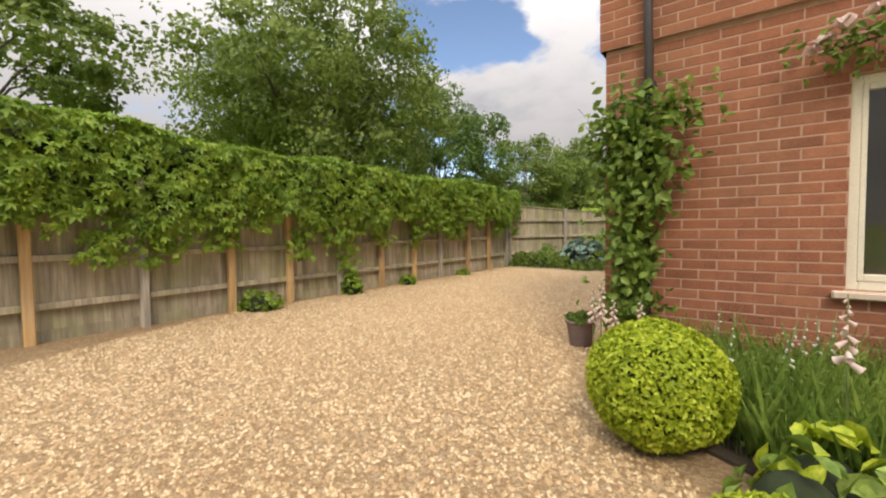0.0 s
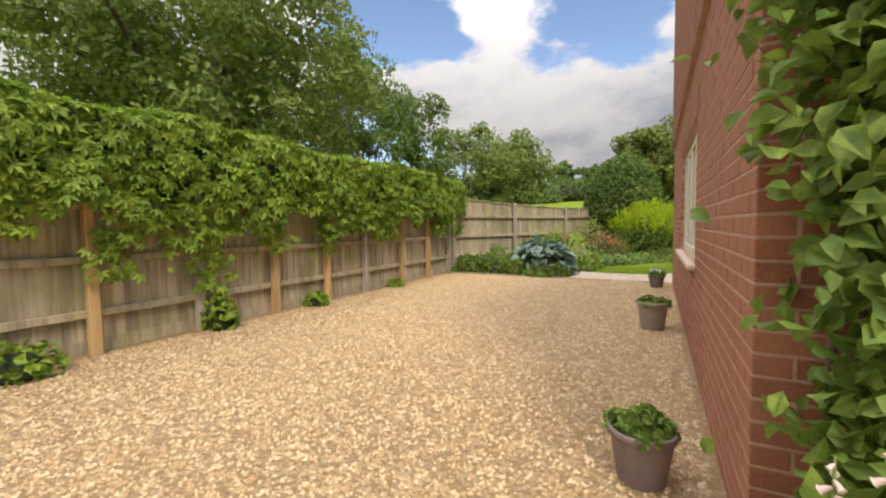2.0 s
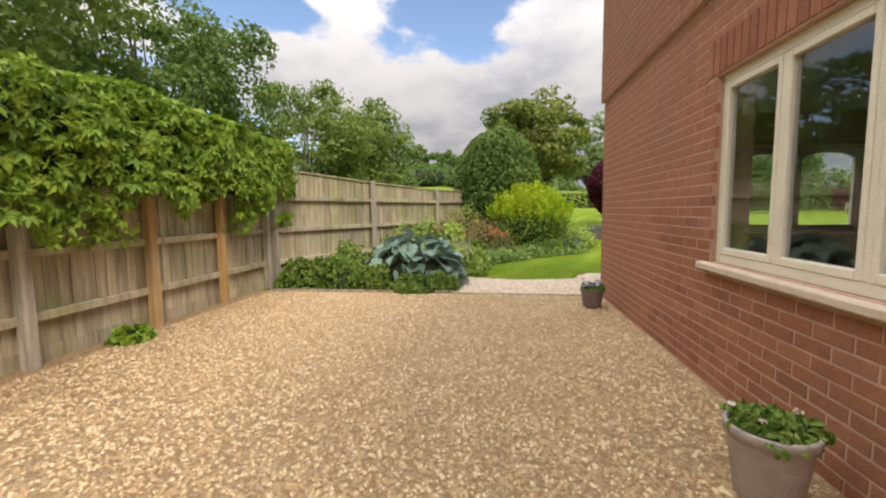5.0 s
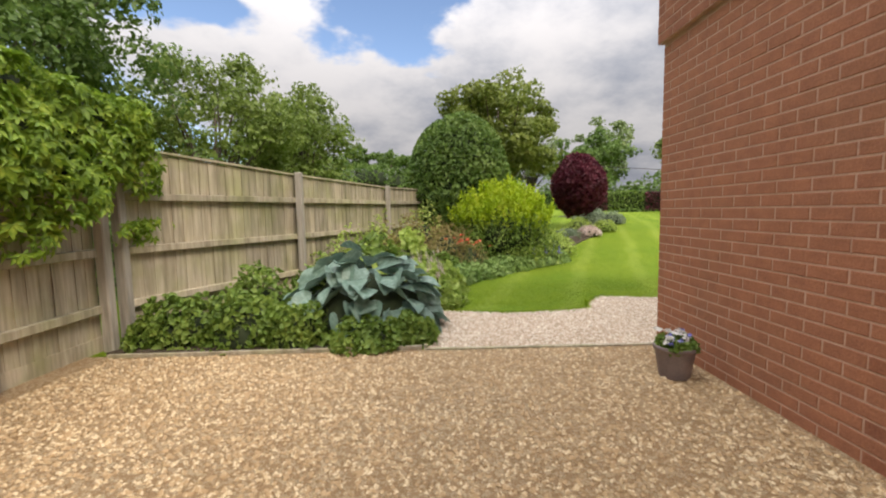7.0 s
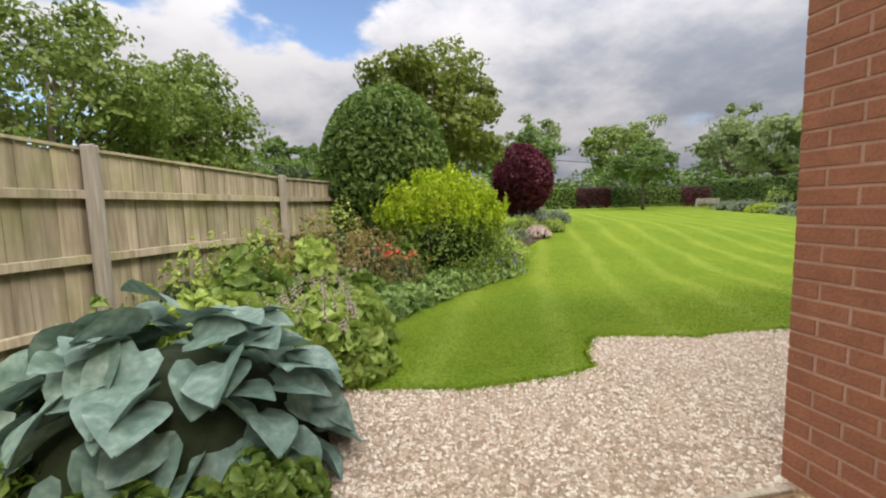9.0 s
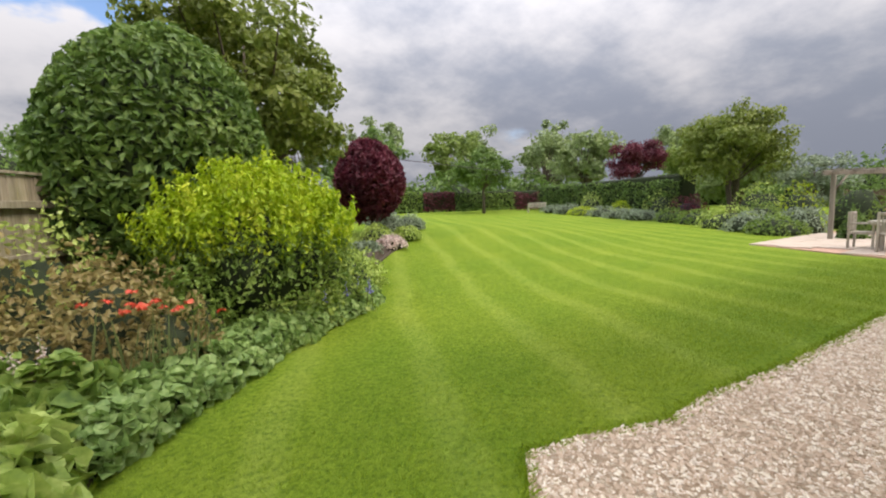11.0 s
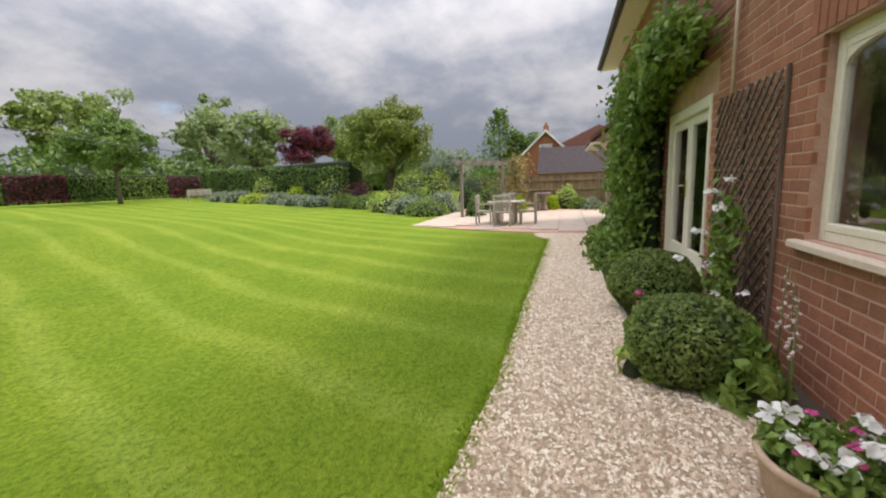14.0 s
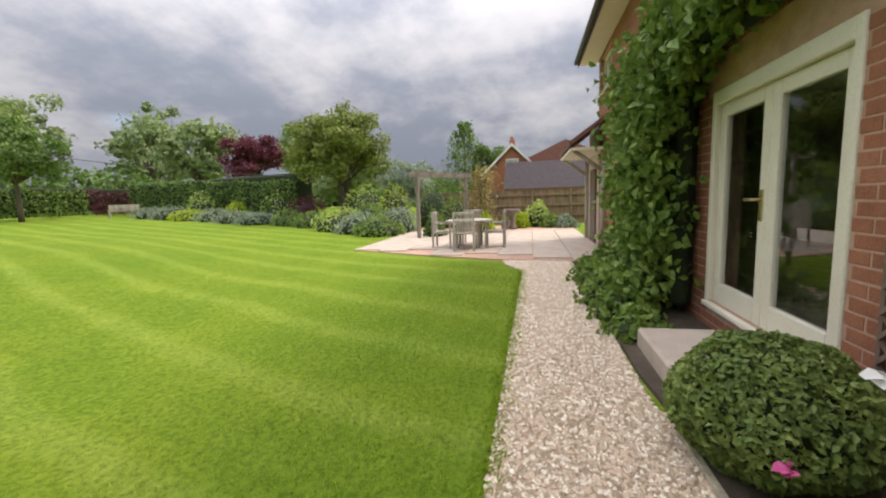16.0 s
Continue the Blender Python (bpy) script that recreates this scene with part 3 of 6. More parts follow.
stones("gravel_chips", [q for q in PATH], 34000, 0.013, 0.029, "path_stone", path)

BED_FENCE = [(-6.9, 13.12), (-3.62, 13.12), (-3.6, 14.8), (-3.2, 15.3), (-3.12, 16.2), (-3.0, 17.3), (-1.96, 18.1), (-0.18, 20.0), (0.6, 22.0), (2.6, 24.4), (4.6, 27.5), (4.4, 34), (-2, 34), (-3.6, 21.5), (-4.6, 18.8), (-5.75, 15.7)]
BED_FRONT = [(-1.1, 3.55), (-0.7, 3.2), (-0.2, 2.85), (0.3, 2.55), (6, 2.4), (6, 4.25), (-1.1, 4.25)]
BED_REAR = [(1.9, 13.15), (10.5, 13.15), (10.5, 14.1), (7.9, 14.1), (5.0, 14.1), (4.4, 14.05), (2.9, 14.02), (2.3, 13.91), (2.0, 13.54)]
for poly, where in ((BED_FENCE, "beside the garden fence"), (BED_FRONT, "below the front window"), (BED_REAR, "along the back wall")):
    tagged(Mesh().sheet(poly, lambda x, y: 0.035 + rise(x, y), 0.09).done("flower_bed", "soil"), "dark soil of a planted border " + where, "flower bed", kind="structure")
# timber edging boards
for a, b, w in (((-6.8, 13.02), (-3.62, 13.08), 0.05), ((-3.6, 13.05), (-1.2, 13.05), 0.03), ((2.9, 14.05), (4.3, 14.07), 0.04), ((6.4, 14.11), (10.4, 14.11), 0.05), ((-3.58, 13.1), (-3.58, 14.75), 0.05)):
    d = Vector((b[0] - a[0], b[1] - a[1], 0))
    m = Matrix.Translation((a[0], a[1], 0)) @ Matrix.Rotation(math.atan2(d.y, d.x), 4, "Z")
    tagged(Mesh().box((0, -0.02, -0.03), (d.length, 0.02, w), m, 0.004).done("edging_board", "old_wood"), "weathered timber edging board between gravel and bed", "edging", "timber edgings", "structure")

# blades of grass near the path
NEAR_LAWN = [(-3.1, 15.0), (-1.3, 14.8), (-0.9, 15.5), (9.4, 15.1), (10.6, 16.6), (8, 18.2), (0.5, 20.2), (-1.9, 18.0), (-3.0, 17.0)]
tuft = [q for q in scatter(NEAR_LAWN, 80000) if random.random() < min(1.0, max(0.0, (17.6 - q[1]) / 2.2))]
pts = np.array([(x, y, rise(x, y)) for x, y in tuft])
tagged(blades("grass_blades", pts, 0.022, 0.006, "blade", ground, 1.3), kind="stuff")
rim = [(9.6, 15.12), (9.2, 15.05), (6.5, 15.1), (4.2, 15.13), (2.0, 15.15), (0.7, 15.25), (0.2, 15.2), (-0.43, 15.4), (-0.86, 15.46), (-1.15, 15.1), (-1.3, 14.68), (-1.6, 14.6), (-2.5, 14.52), (-3.55, 14.78), (-3.2, 15.3), (-3.12, 16.2), (-3.0, 17.3), (-1.96, 18.1), (-0.18, 20.0)]
pts = []
for (xa, ya), (xb, yb_) in zip(rim, rim[1:]):
    for _ in range(int(520 * math.hypot(xb - xa, yb_ - ya))):
        q = random.random()
        pts.append((xa + (xb - xa) * q, ya + (yb_ - ya) * q + random.gauss(0.0, 0.045), 0.0))
tagged(blades("edge_grass", np.array(pts), 0.042, 0.006, "blade", ground, 1.6), kind="stuff")

# ---- house ----
HX0, HX1, HY0, HY1, EAVE = -1.13, 13.2, 4.25, 13.15, 4.75
COURSE, LONG, JOINT = 0.0885, 0.266, 0.0125


def on_wall(origin, way):
    """Wall space: u along the wall, v out of it, z up."""
    u = Vector((way[0], way[1], 0))
    v = Vector((u.y, -u.x, 0))
    return Matrix(((u.x, v.x, 0, origin[0]), (u.y, v.y, 0, origin[1]), (0, 0, 1, origin[2]), (0, 0, 0, 1)))


def brick_mesh():
    me = Mesh()
    a, c = 0.003, 0.002
    vs = [(-0.5, -0.03, -0.5), (0.5, -0.03, -0.5), (0.5, -0.03, 0.5), (-0.5, -0.03, 0.5), (-0.5, a - c, -0.5), (0.5, a - c, -0.5), (0.5, a - c, 0.5), (-0.5, a - c, 0.5),
          (-0.48, a, -0.45), (0.48, a, -0.45), (0.48, a, 0.45), (-0.48, a, 0.45)]
    fs = [(0, 1, 5, 4), (1, 2, 6, 5), (2, 3, 7, 6), (3, 0, 4, 7), (4, 5, 9, 8), (5, 6, 10, 9), (6, 7, 11, 10), (7, 4, 8, 11), (8, 9, 10, 11)]
    return vs, fs


BV, BF = brick_mesh()
brick_data = bpy.data.meshes.new("brick")
brick_data.from_pydata(BV, [], BF)
brick_data.materials.append(M["brick"])
WALLS = []


def wall(name, origin, way, length, z0, z1, openings, label, near):
    """A thick wall with openings (u0, u1, z0, z1); its bricks are laid at the end of the file, near: the stretch of u and z that the path passes."""
    m = on_wall(origin, way)
    us = sorted({0, length, *[o[0] for o in openings], *[o[1] for o in openings]})
    zs = sorted({z0, z1, *[o[2] for o in openings], *[o[3] for o in openings]})
    g = Mesh()
    for u0, u1 in zip(us, us[1:]):
        for a, b in zip(zs, zs[1:]):
            if not any(o[0] <= (u0 + u1) / 2 <= o[1] and o[2] <= (a + b) / 2 <= o[3] for o in openings):
                e = 0.004
                g.box((u0 + e * (u0 == 0), -0.28, a), (u1 - e * (u1 == length), 0, b), m)
    ob = tagged(g.done(name, "mortar"), label, "wall", kind="structure")
    WALLS.append((ob, m, length, z0, z1, openings, near))
    return ob


W_SIDE = (3.40, 6.10, 0.98, 2.40)          # u from the back corner (u runs towards -y)
W_FRONT = (1.73, 3.6, 0.86, 2.44)
W_REAR = (HX1 - 2.44, HX1 - 0.72, 1.02, 2.30)
D_REAR = (HX1 - 6.32, HX1 - 4.45, 0.30, 2.33)
W_REAR2 = (HX1 - 7.6, HX1 - 6.1, 3.75, 4.62)
W_REAR3 = (HX1 - 12.9, HX1 - 11.6, 3.75, 4.62)
wall("wall_west", (HX0, HY1, 0), (0, -1), HY1 - HY0, -0.1, 3.05, [W_SIDE], "red brick side wall of the house", (2.2, 7.2, 0, 1.5))
wall("wall_south", (HX0, HY0, 0), (1, 0), HX1 - HX0, -0.1, 3.05, [W_FRONT], "sunlit red brick front wall of the house", (0, 1.75, 0.2, 2.9))
wall("wall_north", (HX1, HY1, 0), (-1, 0), HX1 - HX0, -0.1, 3.05, [W_REAR, D_REAR], "shaded red brick back wall of the house", (HX1 - 4.5, HX1 - 0.8, 0.5, 3.0))
WING, WINGX = 6.4, 3.4
wall("wall_west_upper", (HX0 - 0.045, HY1 + 0.045, 0), (0, -1), HY1 - HY0 + 0.09, 3.05, WING, [], "jettied red brick upper side wall", (3.2, 7.4, 3.05, 4.1))
wall("wall_south_upper", (HX0 - 0.045, HY0 - 0.045, 0), (1, 0), WINGX - HX0 + 0.045, 3.05, WING, [], "jettied red brick upper front wall", (0, 3, 3.05, 4.0))
wall("wall_north_wing", (WINGX, HY1 + 0.021, 0), (-1, 0), WINGX - HX0, 3.05, WING, [], "red brick upper back wall of the wing", (0, 0, 0, 0))
wall("wall_north_upper", (HX1, HY1 + 0.02, 0), (-1, 0), HX1 - WINGX - 0.002, 3.05, EAVE, [W_REAR2, W_REAR3], "red brick upper back wall under the eaves", (6, 9.5, 3.05, 4.5))
tagged(Mesh().box((HX1 - 0.28, HY0 + 0.29, -0.1), (HX1 - 0.01, HY1 - 0.29, EAVE)).done("wall_east", "mortar"), "plain far end wall of the house", "wall", kind="structure")
tagged(Mesh().box((HX0 + 0.28, HY0 + 0.28, -0.1), (HX1 - 0.28, HY1 - 0.28, 0.28)).done("floor", "old_wood"), "wooden floor inside the house", "floor", kind="structure")
tagged(Mesh().box((HX0 + 0.28, HY0 + 0.28, 2.75), (HX1 - 0.28, HY1 - 0.28, 3.0)).done("ceiling", "room"), "plain plaster ceiling inside the house", "ceiling", kind="structure")
for a, b in (((3.3, HY0 + 0.29, 0.28), (3.4, HY1 - 0.29, 2.75)), ((3.4, 9.2, 0.28), (HX1 - 0.29, 9.3, 2.75)), ((HX0 + 0.29, 6.2, 0.28), (3.3, 6.3, 2.75))):
    tagged(Mesh().box(a, b).done("partition_wall", "room"), "plain plaster wall inside the house", "wall", kind="structure")

# roof with overhanging eaves, gutter and soffit
o = 0.5
rf = Mesh()
x0, x1, y0, y1, yc, zr = WINGX + 0.01, HX1 + 0.3, HY0 - o, HY1 + o, (HY0 + HY1) / 2, 7.9
vs = [(x0, y0, EAVE), (x1, y0, EAVE), (x1, y1, EAVE), (x0, y1, EAVE), (x0, yc, zr), (x1, yc, zr)]
rf.add(vs + [(x, y, z + 0.12) for x, y, z in vs], [(0, 3, 2, 1), (6, 7, 11, 10), (8, 9, 10, 11), (7, 8, 11), (6, 10, 9), (0, 1, 7, 6), (1, 2, 8, 7), (2, 3, 9, 8), (3, 0, 6, 9)])
wing = Mesh()
wing.add([(HX0 - 0.06, HY0 - 0.06, WING), (WINGX + 0.05, HY0 - 0.06, WING), (WINGX + 0.05, HY1 + 0.06, WING), (HX0 - 0.06, HY1 + 0.06, WING), ((HX0 + WINGX) / 2, HY0 + 2, WING + 2), ((HX0 + WINGX) / 2, HY1 - 2, WING + 2)],
         [(0, 3, 2, 1), (0, 1, 4), (1, 2, 5, 4), (2, 3, 5), (3, 0, 4, 5)])
tagged(wing.done("roof_wing", "roof"), "hipped tiled roof over the taller wing", "roof", kind="structure")
roof = tagged(rf.done("roof", "roof"), "hipped tiled roof over the brick house", "roof", kind="structure")
keep(Mesh().box((x0, y1 - 0.46, EAVE - 0.06), (x1, y1 - 0.02, EAVE - 0.01)).done("soffit", "cream"), roof)
keep(Mesh().tube([(x0, y1 + 0.05, EAVE + 0.02), (x1, y1 + 0.05, EAVE + 0.02)], 0.06, 10).done("gutter", "metal"), roof)
keep(Mesh().box((x0, y1 - 0.015, EAVE - 0.09), (x1, y1 + 0.01, EAVE + 0.1)).done("fascia", "metal"), roof)


def window(name, m, u0, u1, z0, z1, lights, label, sill=True, arch=False, depth=0.09):
    """A painted timber window with side-hung lights, panes and a projecting sill."""
    w = tagged(new(name), label, "window", kind="structure")
    v0, v1 = -depth - 0.06, -depth + 0.015
    fr = Mesh()
    t = 0.07
    for a, b in (((u0, v0, z0), (u0 + t, v1, z1)), ((u1 - t, v0, z0), (u1, v1, z1)), ((u0 + t, v0, z1 - t), (u1 - t, v1, z1)), ((u0 + t, v0, z0), (u1 - t, v1, z0 + t))):
        fr.box(a, b, m, 0.006)
    step = (u1 - u0 - t) / lights
    for i in range(1, lights):
        c = u0 + t / 2 + i * step
        fr.box((c - 0.026, v0, z0 + t), (c + 0.026, v1, z1 - t), m, 0.006)
    fr.done("frame", "cream", w)
    for i in range(lights):
        a, b = u0 + t / 2 + i * step + 0.026, u0 + t / 2 + (i + 1) * step - 0.026
        s = Mesh()
        for p, q in (((a, v0 + 0.02, z0 + t), (a + 0.036, v1 + 0.006, z1 - t)), ((b - 0.036, v0 + 0.02, z0 + t), (b, v1 + 0.006, z1 - t)),
                     ((a + 0.036, v0 + 0.02, z0 + t), (b - 0.036, v1 + 0.006, z0 + t + 0.05)), ((a + 0.036, v0 + 0.02, z1 - t - 0.045), (b - 0.036, v1 + 0.006, z1 - t))):
            s.box(p, q, m, 0.005)
        if arch:
            n, c, r = 8, (a + b) / 2, (b - a) / 2 - 0.04
            top = z1 - t - 0.045
            for k in range(n):
                p0, p1 = math.pi * k / n, math.pi * (k + 1) / n
                q0, q1 = (c - r * math.cos(p0), top - r * 0.28 + r * 0.28 * math.sin(p0)), (c - r * math.cos(p1), top - r * 0.28 + r * 0.28 * math.sin(p1))
                s.add([m @ Vector(p) for p in ((q0[0], v1, q0[1]), (q1[0], v1, q1[1]), (q1[0], v1, top), (q0[0], v1, top), (q0[0], v0 + 0.03, q0[1]), (q1[0], v0 + 0.03, q1[1]), (q1[0], v0 + 0.03, top), (q0[0], v0 + 0.03, top))],
                      [(0, 1, 2, 3), (4, 7, 6, 5), (0, 4, 5, 1)])
        s.done("sash", "cream", w)
        pane = Mesh().box((a + 0.03, v0 + 0.045, z0 + t + 0.03), (b - 0.03, v0 + 0.051, z1 - t - 0.03), m).done("pane", "glass", w)
        pane.visible_shadow = False
    if sill:
        Mesh().box((u0 - 0.08, -depth + 0.02, z0 - 0.06), (u1 + 0.08, 0.07, z0 - 0.004), m, 0.01).done("sill", "pale_stone", w)
    return w


side_m, front_m, rear_m = on_wall((HX0, HY1, 0), (0, -1)), on_wall((HX0, HY0, 0), (1, 0)), on_wall((HX1, HY1, 0), (-1, 0))
window("window_1", side_m, *W_SIDE, 4, "wide cream timber window with four tall panes", depth=0.06)
window("window_2", front_m, *W_FRONT, 3, "cream timber window in the sunlit front wall", depth=0.05)
window("window_3", rear_m, *W_REAR, 2, "cream timber window with arched tops to its lights", arch=True)
upper_m = on_wall((HX1, HY1 + 0.02, 0), (-1, 0))
window("window_4", upper_m, *W_REAR2, 2, "small cream upstairs window with a sill")
window("window_5", upper_m, *W_REAR3, 3, "small cream upstairs window under the eaves")
# soldier lintels over the openings
for k, (m, (u0, u1, a, b)) in enumerate(((side_m, W_SIDE), (front_m, W_FRONT), (rear_m, W_REAR))):
    lt = tagged(new("lintel"), "arch of upright red bricks over a window", "lintel", "brick lintels", "structure")
    n = int((u1 - u0 + 0.3) / COURSE)
    for i in range(n):
        u = u0 - 0.15 + (i + 0.5) * (u1 - u0 + 0.3) / n
        b_ = new("brick", brick_data)
        b_.matrix_world = m @ Matrix.Translation((u, 0.006, b + 0.15)) @ Matrix.Rotation(radians(90), 4, "Y") @ Matrix.Diagonal((0.27, 1, COURSE - JOINT, 1))
        b_.parent = lt

# French doors on the back
fd = tagged(new("door_1"), "cream French doors with tall panes, closed", "door", kind="structure")
u0, u1, z0, z1 = D_REAR
fr = Mesh()
for a, b in (((u0, -0.12, z0), (u0 + 0.07, 0.02, z1)), ((u1 - 0.07, -0.12, z0), (u1, 0.02, z1)), ((u0 + 0.07, -0.12, z1 - 0.13), (u1 - 0.07, 0.02, z1)), ((u0, -0.12, z0 - 0.05), (u1, 0.05, z0 - 0.002))):
    fr.box(a, b, rear_m, 0.008)
fr.done("frame", "cream", fd)
mid = (u0 + u1) / 2
for a, b, hside in ((u0 + 0.075, mid - 0.004, 1), (mid + 0.004, u1 - 0.075, 0)):
    lf = Mesh()
    for p, q in (((a, -0.09, z0), (a + 0.11, -0.03, z1 - 0.135)), ((b - 0.11, -0.09, z0), (b, -0.03, z1 - 0.135)), ((a + 0.11, -0.09, z1 - 0.25), (b - 0.11, -0.03, z1 - 0.135)), ((a + 0.11, -0.09, z0), (b - 0.11, -0.03, z0 + 0.2))):
        lf.box(p, q, rear_m, 0.007)
    leaf = lf.done("door_leaf", "cream", fd)
    pn = Mesh().box((a + 0.09, -0.065, z0 + 0.18), (b - 0.09, -0.058, z1 - 0.23), rear_m).done("pane", "glass", fd)
    pn.visible_shadow = False
    if hside:
        h = Mesh().box((b - 0.08, -0.03, z0 + 0.85), (b - 0.04, -0.018, z0 + 1.1), rear_m, 0.004)
        h.tube([rear_m @ Vector(p) for p in ((b - 0.06, -0.02, z0 + 1.02), (b - 0.06, 0.03, z0 + 1.02), (b - 0.2, 0.035, z0 + 1.02))], 0.011, 8)
        h.done("handle", "chrome", fd)
st = tagged(Mesh().box((4.75, 13.165, -0.05), (5.62, 13.97, 0.2), None, 0.02).done("door_step", "slab"), "pale stone step below the French doors", "step", kind="structure")

# downpipe, cables on the walls
dp = Mesh().tube([(-0.74, HY0 - 0.075, 0.05), (-0.74, HY0 - 0.075, 2.95), (-0.74, HY0 - 0.12, 3.1), (-0.74, HY0 - 0.12, EAVE + 0.1)], 0.04, 12)
for z in (1.1, 2.6, 3.6):
    dp.box((-0.80, HY0 - 0.16, z), (-0.68, HY0 + 0.001, z + 0.05))
tagged(dp.done("downpipe", "metal"), "dark grey rainwater downpipe on the brick wall", "downpipe")
tagged(Mesh().tube([(3.75, HY1 + 0.05, 2.2), (3.76, HY1 + 0.05, 3.0), (3.78, HY1 + 0.06, EAVE)], 0.018, 8).done("overflow_pipe", "pale_stone"), "thin pale pipe running up the back wall", "pipe")

# porch beyond the end of the house
pm = thing("porch", (14.2, 13.4, 0), "lean-to porch with tiled roof on timber brackets", "porch")
Mesh().add([(11.9, 13.17, 3.1), (15.1, 13.17, 3.1), (15.1, 14.0, 2.5), (11.9, 14.0, 2.5), (11.9, 13.17, 3.2), (15.1, 13.17, 3.2), (15.1, 14.02, 2.6), (11.9, 14.02, 2.6)],
           [(0, 1, 2, 3), (4, 7, 6, 5), (3, 2, 6, 7), (0, 3, 7, 4), (1, 5, 6, 2), (0, 4, 5, 1)]).done("porch_roof", "roof", pm)
Mesh().box((11.9, 13.175, 2.40), (15.1, 13.98, 2.46)).done("soffit", "cream", pm)
for x in (12.1, 14.9):
    Mesh().tube([(x, 13.2, 1.9), (x, 13.9, 2.42)], 0.05, 6).done("bracket", "grey_wood", pm)
    Mesh().tube([(x, 13.23, 0.0), (x, 13.23, 2.42)], 0.06, 6).done("post", "grey_wood", pm)
tagged(Mesh().box((HX1 + 0.01, 12.0, -0.1), (15.2, 13.14, 3.12)).done("annex_wall", "plaster"), "cream rendered wall of the porch annex", "wall", kind="structure")
tagged(Mesh().box((13.6, 13.15, 0.0), (14.5, 13.2, 2.05), None, 0.01).done("annex_door", "brown_wood"), "brown timber door under the porch", "door", kind="structure")

# patio
PATIO = [(10.52, 13.2), (10.76, 15.5), (11.4, 17.2), (12.6, 19.8), (21, 19.8), (21, 13.2)]
patio = tagged(Mesh().sheet(PATIO, 0.03, 0.1).done("patio", "mortar"), "pale pinkish stone paved patio", "patio", kind="structure")


# ---- fences ----
def fence(name, spots, heights, label, tall, side, mat="old_wood"):
    """Feather-edged boards on three rails, with posts on the garden side. spots: post feet; heights: of the boards at each."""
    f = thing(name, (*spots[0], 0), label, "fence")
    for i, (a, b) in enumerate(zip(spots, spots[1:])):
        h0, h1 = heights[i], heights[i + 1]
        a, b = Vector((*a, rise(*a))), Vector((*b, rise(*b)))
        d = b - a
        m = Matrix.Translation(a) @ Matrix.Rotation(math.atan2(d.y, d.x), 4, "Z")
        L = math.hypot(d.x, d.y)
        n = max(1, round(L / 0.125))
        w = L / n

        def strip(u0, u1, v0, v1, za, zb, drop, part, cut=0.0):
            """A board whose top and bottom follow the slope of the ground and the fence."""
            g = Mesh().box((u0, v0, za), (u1, v1, zb), None, cut)
            g.v = [tuple(m @ Vector((p[0], p[1], p[2] + drop(p[0])))) for p in g.v]
            g.done(part, mat, f)

        def fall(u):
            return d.z * u / L

        def head(u):
            return fall(u) + h0 + (h1 - h0) * u / L
        for k in range(n):
            top = h0 + (h1 - h0) * (k + 0.5) / n + random.uniform(-0.012, 0.012)
            t = random.uniform(-0.004, 0.004)
            bd = Mesh()
            u0, u1 = k * w - 0.006, (k + 1) * w + 0.006
            bd.add([(u0, side * (0.09 + t), 0.02), (u1, side * (0.10 + t), 0.02), (u1, side * (0.10 + t), top), (u0, side * (0.09 + t), top),
                    (u0, side * (0.098 + t), 0.02), (u1, side * (0.118 + t), 0.02), (u1, side * (0.118 + t), top), (u0, side * (0.098 + t), top)],
                   [(0, 1, 2, 3), (4, 7, 6, 5), (0, 4, 5, 1), (3, 2, 6, 7), (0, 3, 7, 4), (1, 5, 6, 2)])
            bd.v = [tuple(m @ Vector((p[0], p[1], p[2] + fall(p[0])))) for p in bd.v]
            bd.done("board", mat, f)
        lo, hi = sorted((side * 0.085, side * 0.02))
        for z in (0.42, 1.02, 1.62) if h0 > 1.7 else (0.35, 0.85, 1.35):
            strip(0, L, lo, hi, z, z + 0.085, fall, "rail", 0.006)
        lo, hi = sorted((side * 0.13, side * 0.06))
        strip(0, L, lo, hi, 0.012, 0.04, head, "capping")
        lo, hi = sorted((side * 0.122, side * 0.085))
        strip(0, L, lo, hi, 0.0, 0.16, fall, "gravel_board")
    for i, p in enumerate(spots):
        new_one = bool(tall) and (i % 3) != 2
        z = rise(*p)
        top = tall[i % len(tall)] if tall else heights[i] + 0.06
        s = Mesh().box((p[0] - 0.055, p[1] - 0.055, z - 0.05), (p[0] + 0.055, p[1] + 0.055, z + top), None, 0.012)
        tagged(s.done("post", "new_wood" if new_one else "grey_wood" if mat == "old_wood" else mat, f), "new honey-coloured timber post" if new_one else "weathered timber post")
    return f


FEET = [(-6.98, y) for y in (-4.0, -2.75, -1.5, -0.25, 1.0, 2.2, 3.45, 4.55, 5.75, 7.0, 8.2, 9.35, 10.75, 12.05, 13.3)]
fence("garden_fence", FEET, [2.05] * len(FEET), "weathered featheredge timber fence with new and old posts", (2.15, 2.2, 2.16), 1)
fence("garden_fence", [(-6.9, 13.45), (-5.72, 15.85), (-4.6, 18.75), (-3.5, 21.6), (-2.4, 24.4)], [2.2, 2.06, 2.0, 2.0, 2.0], "weathered greenish featheredge fence behind the border", None, 1)


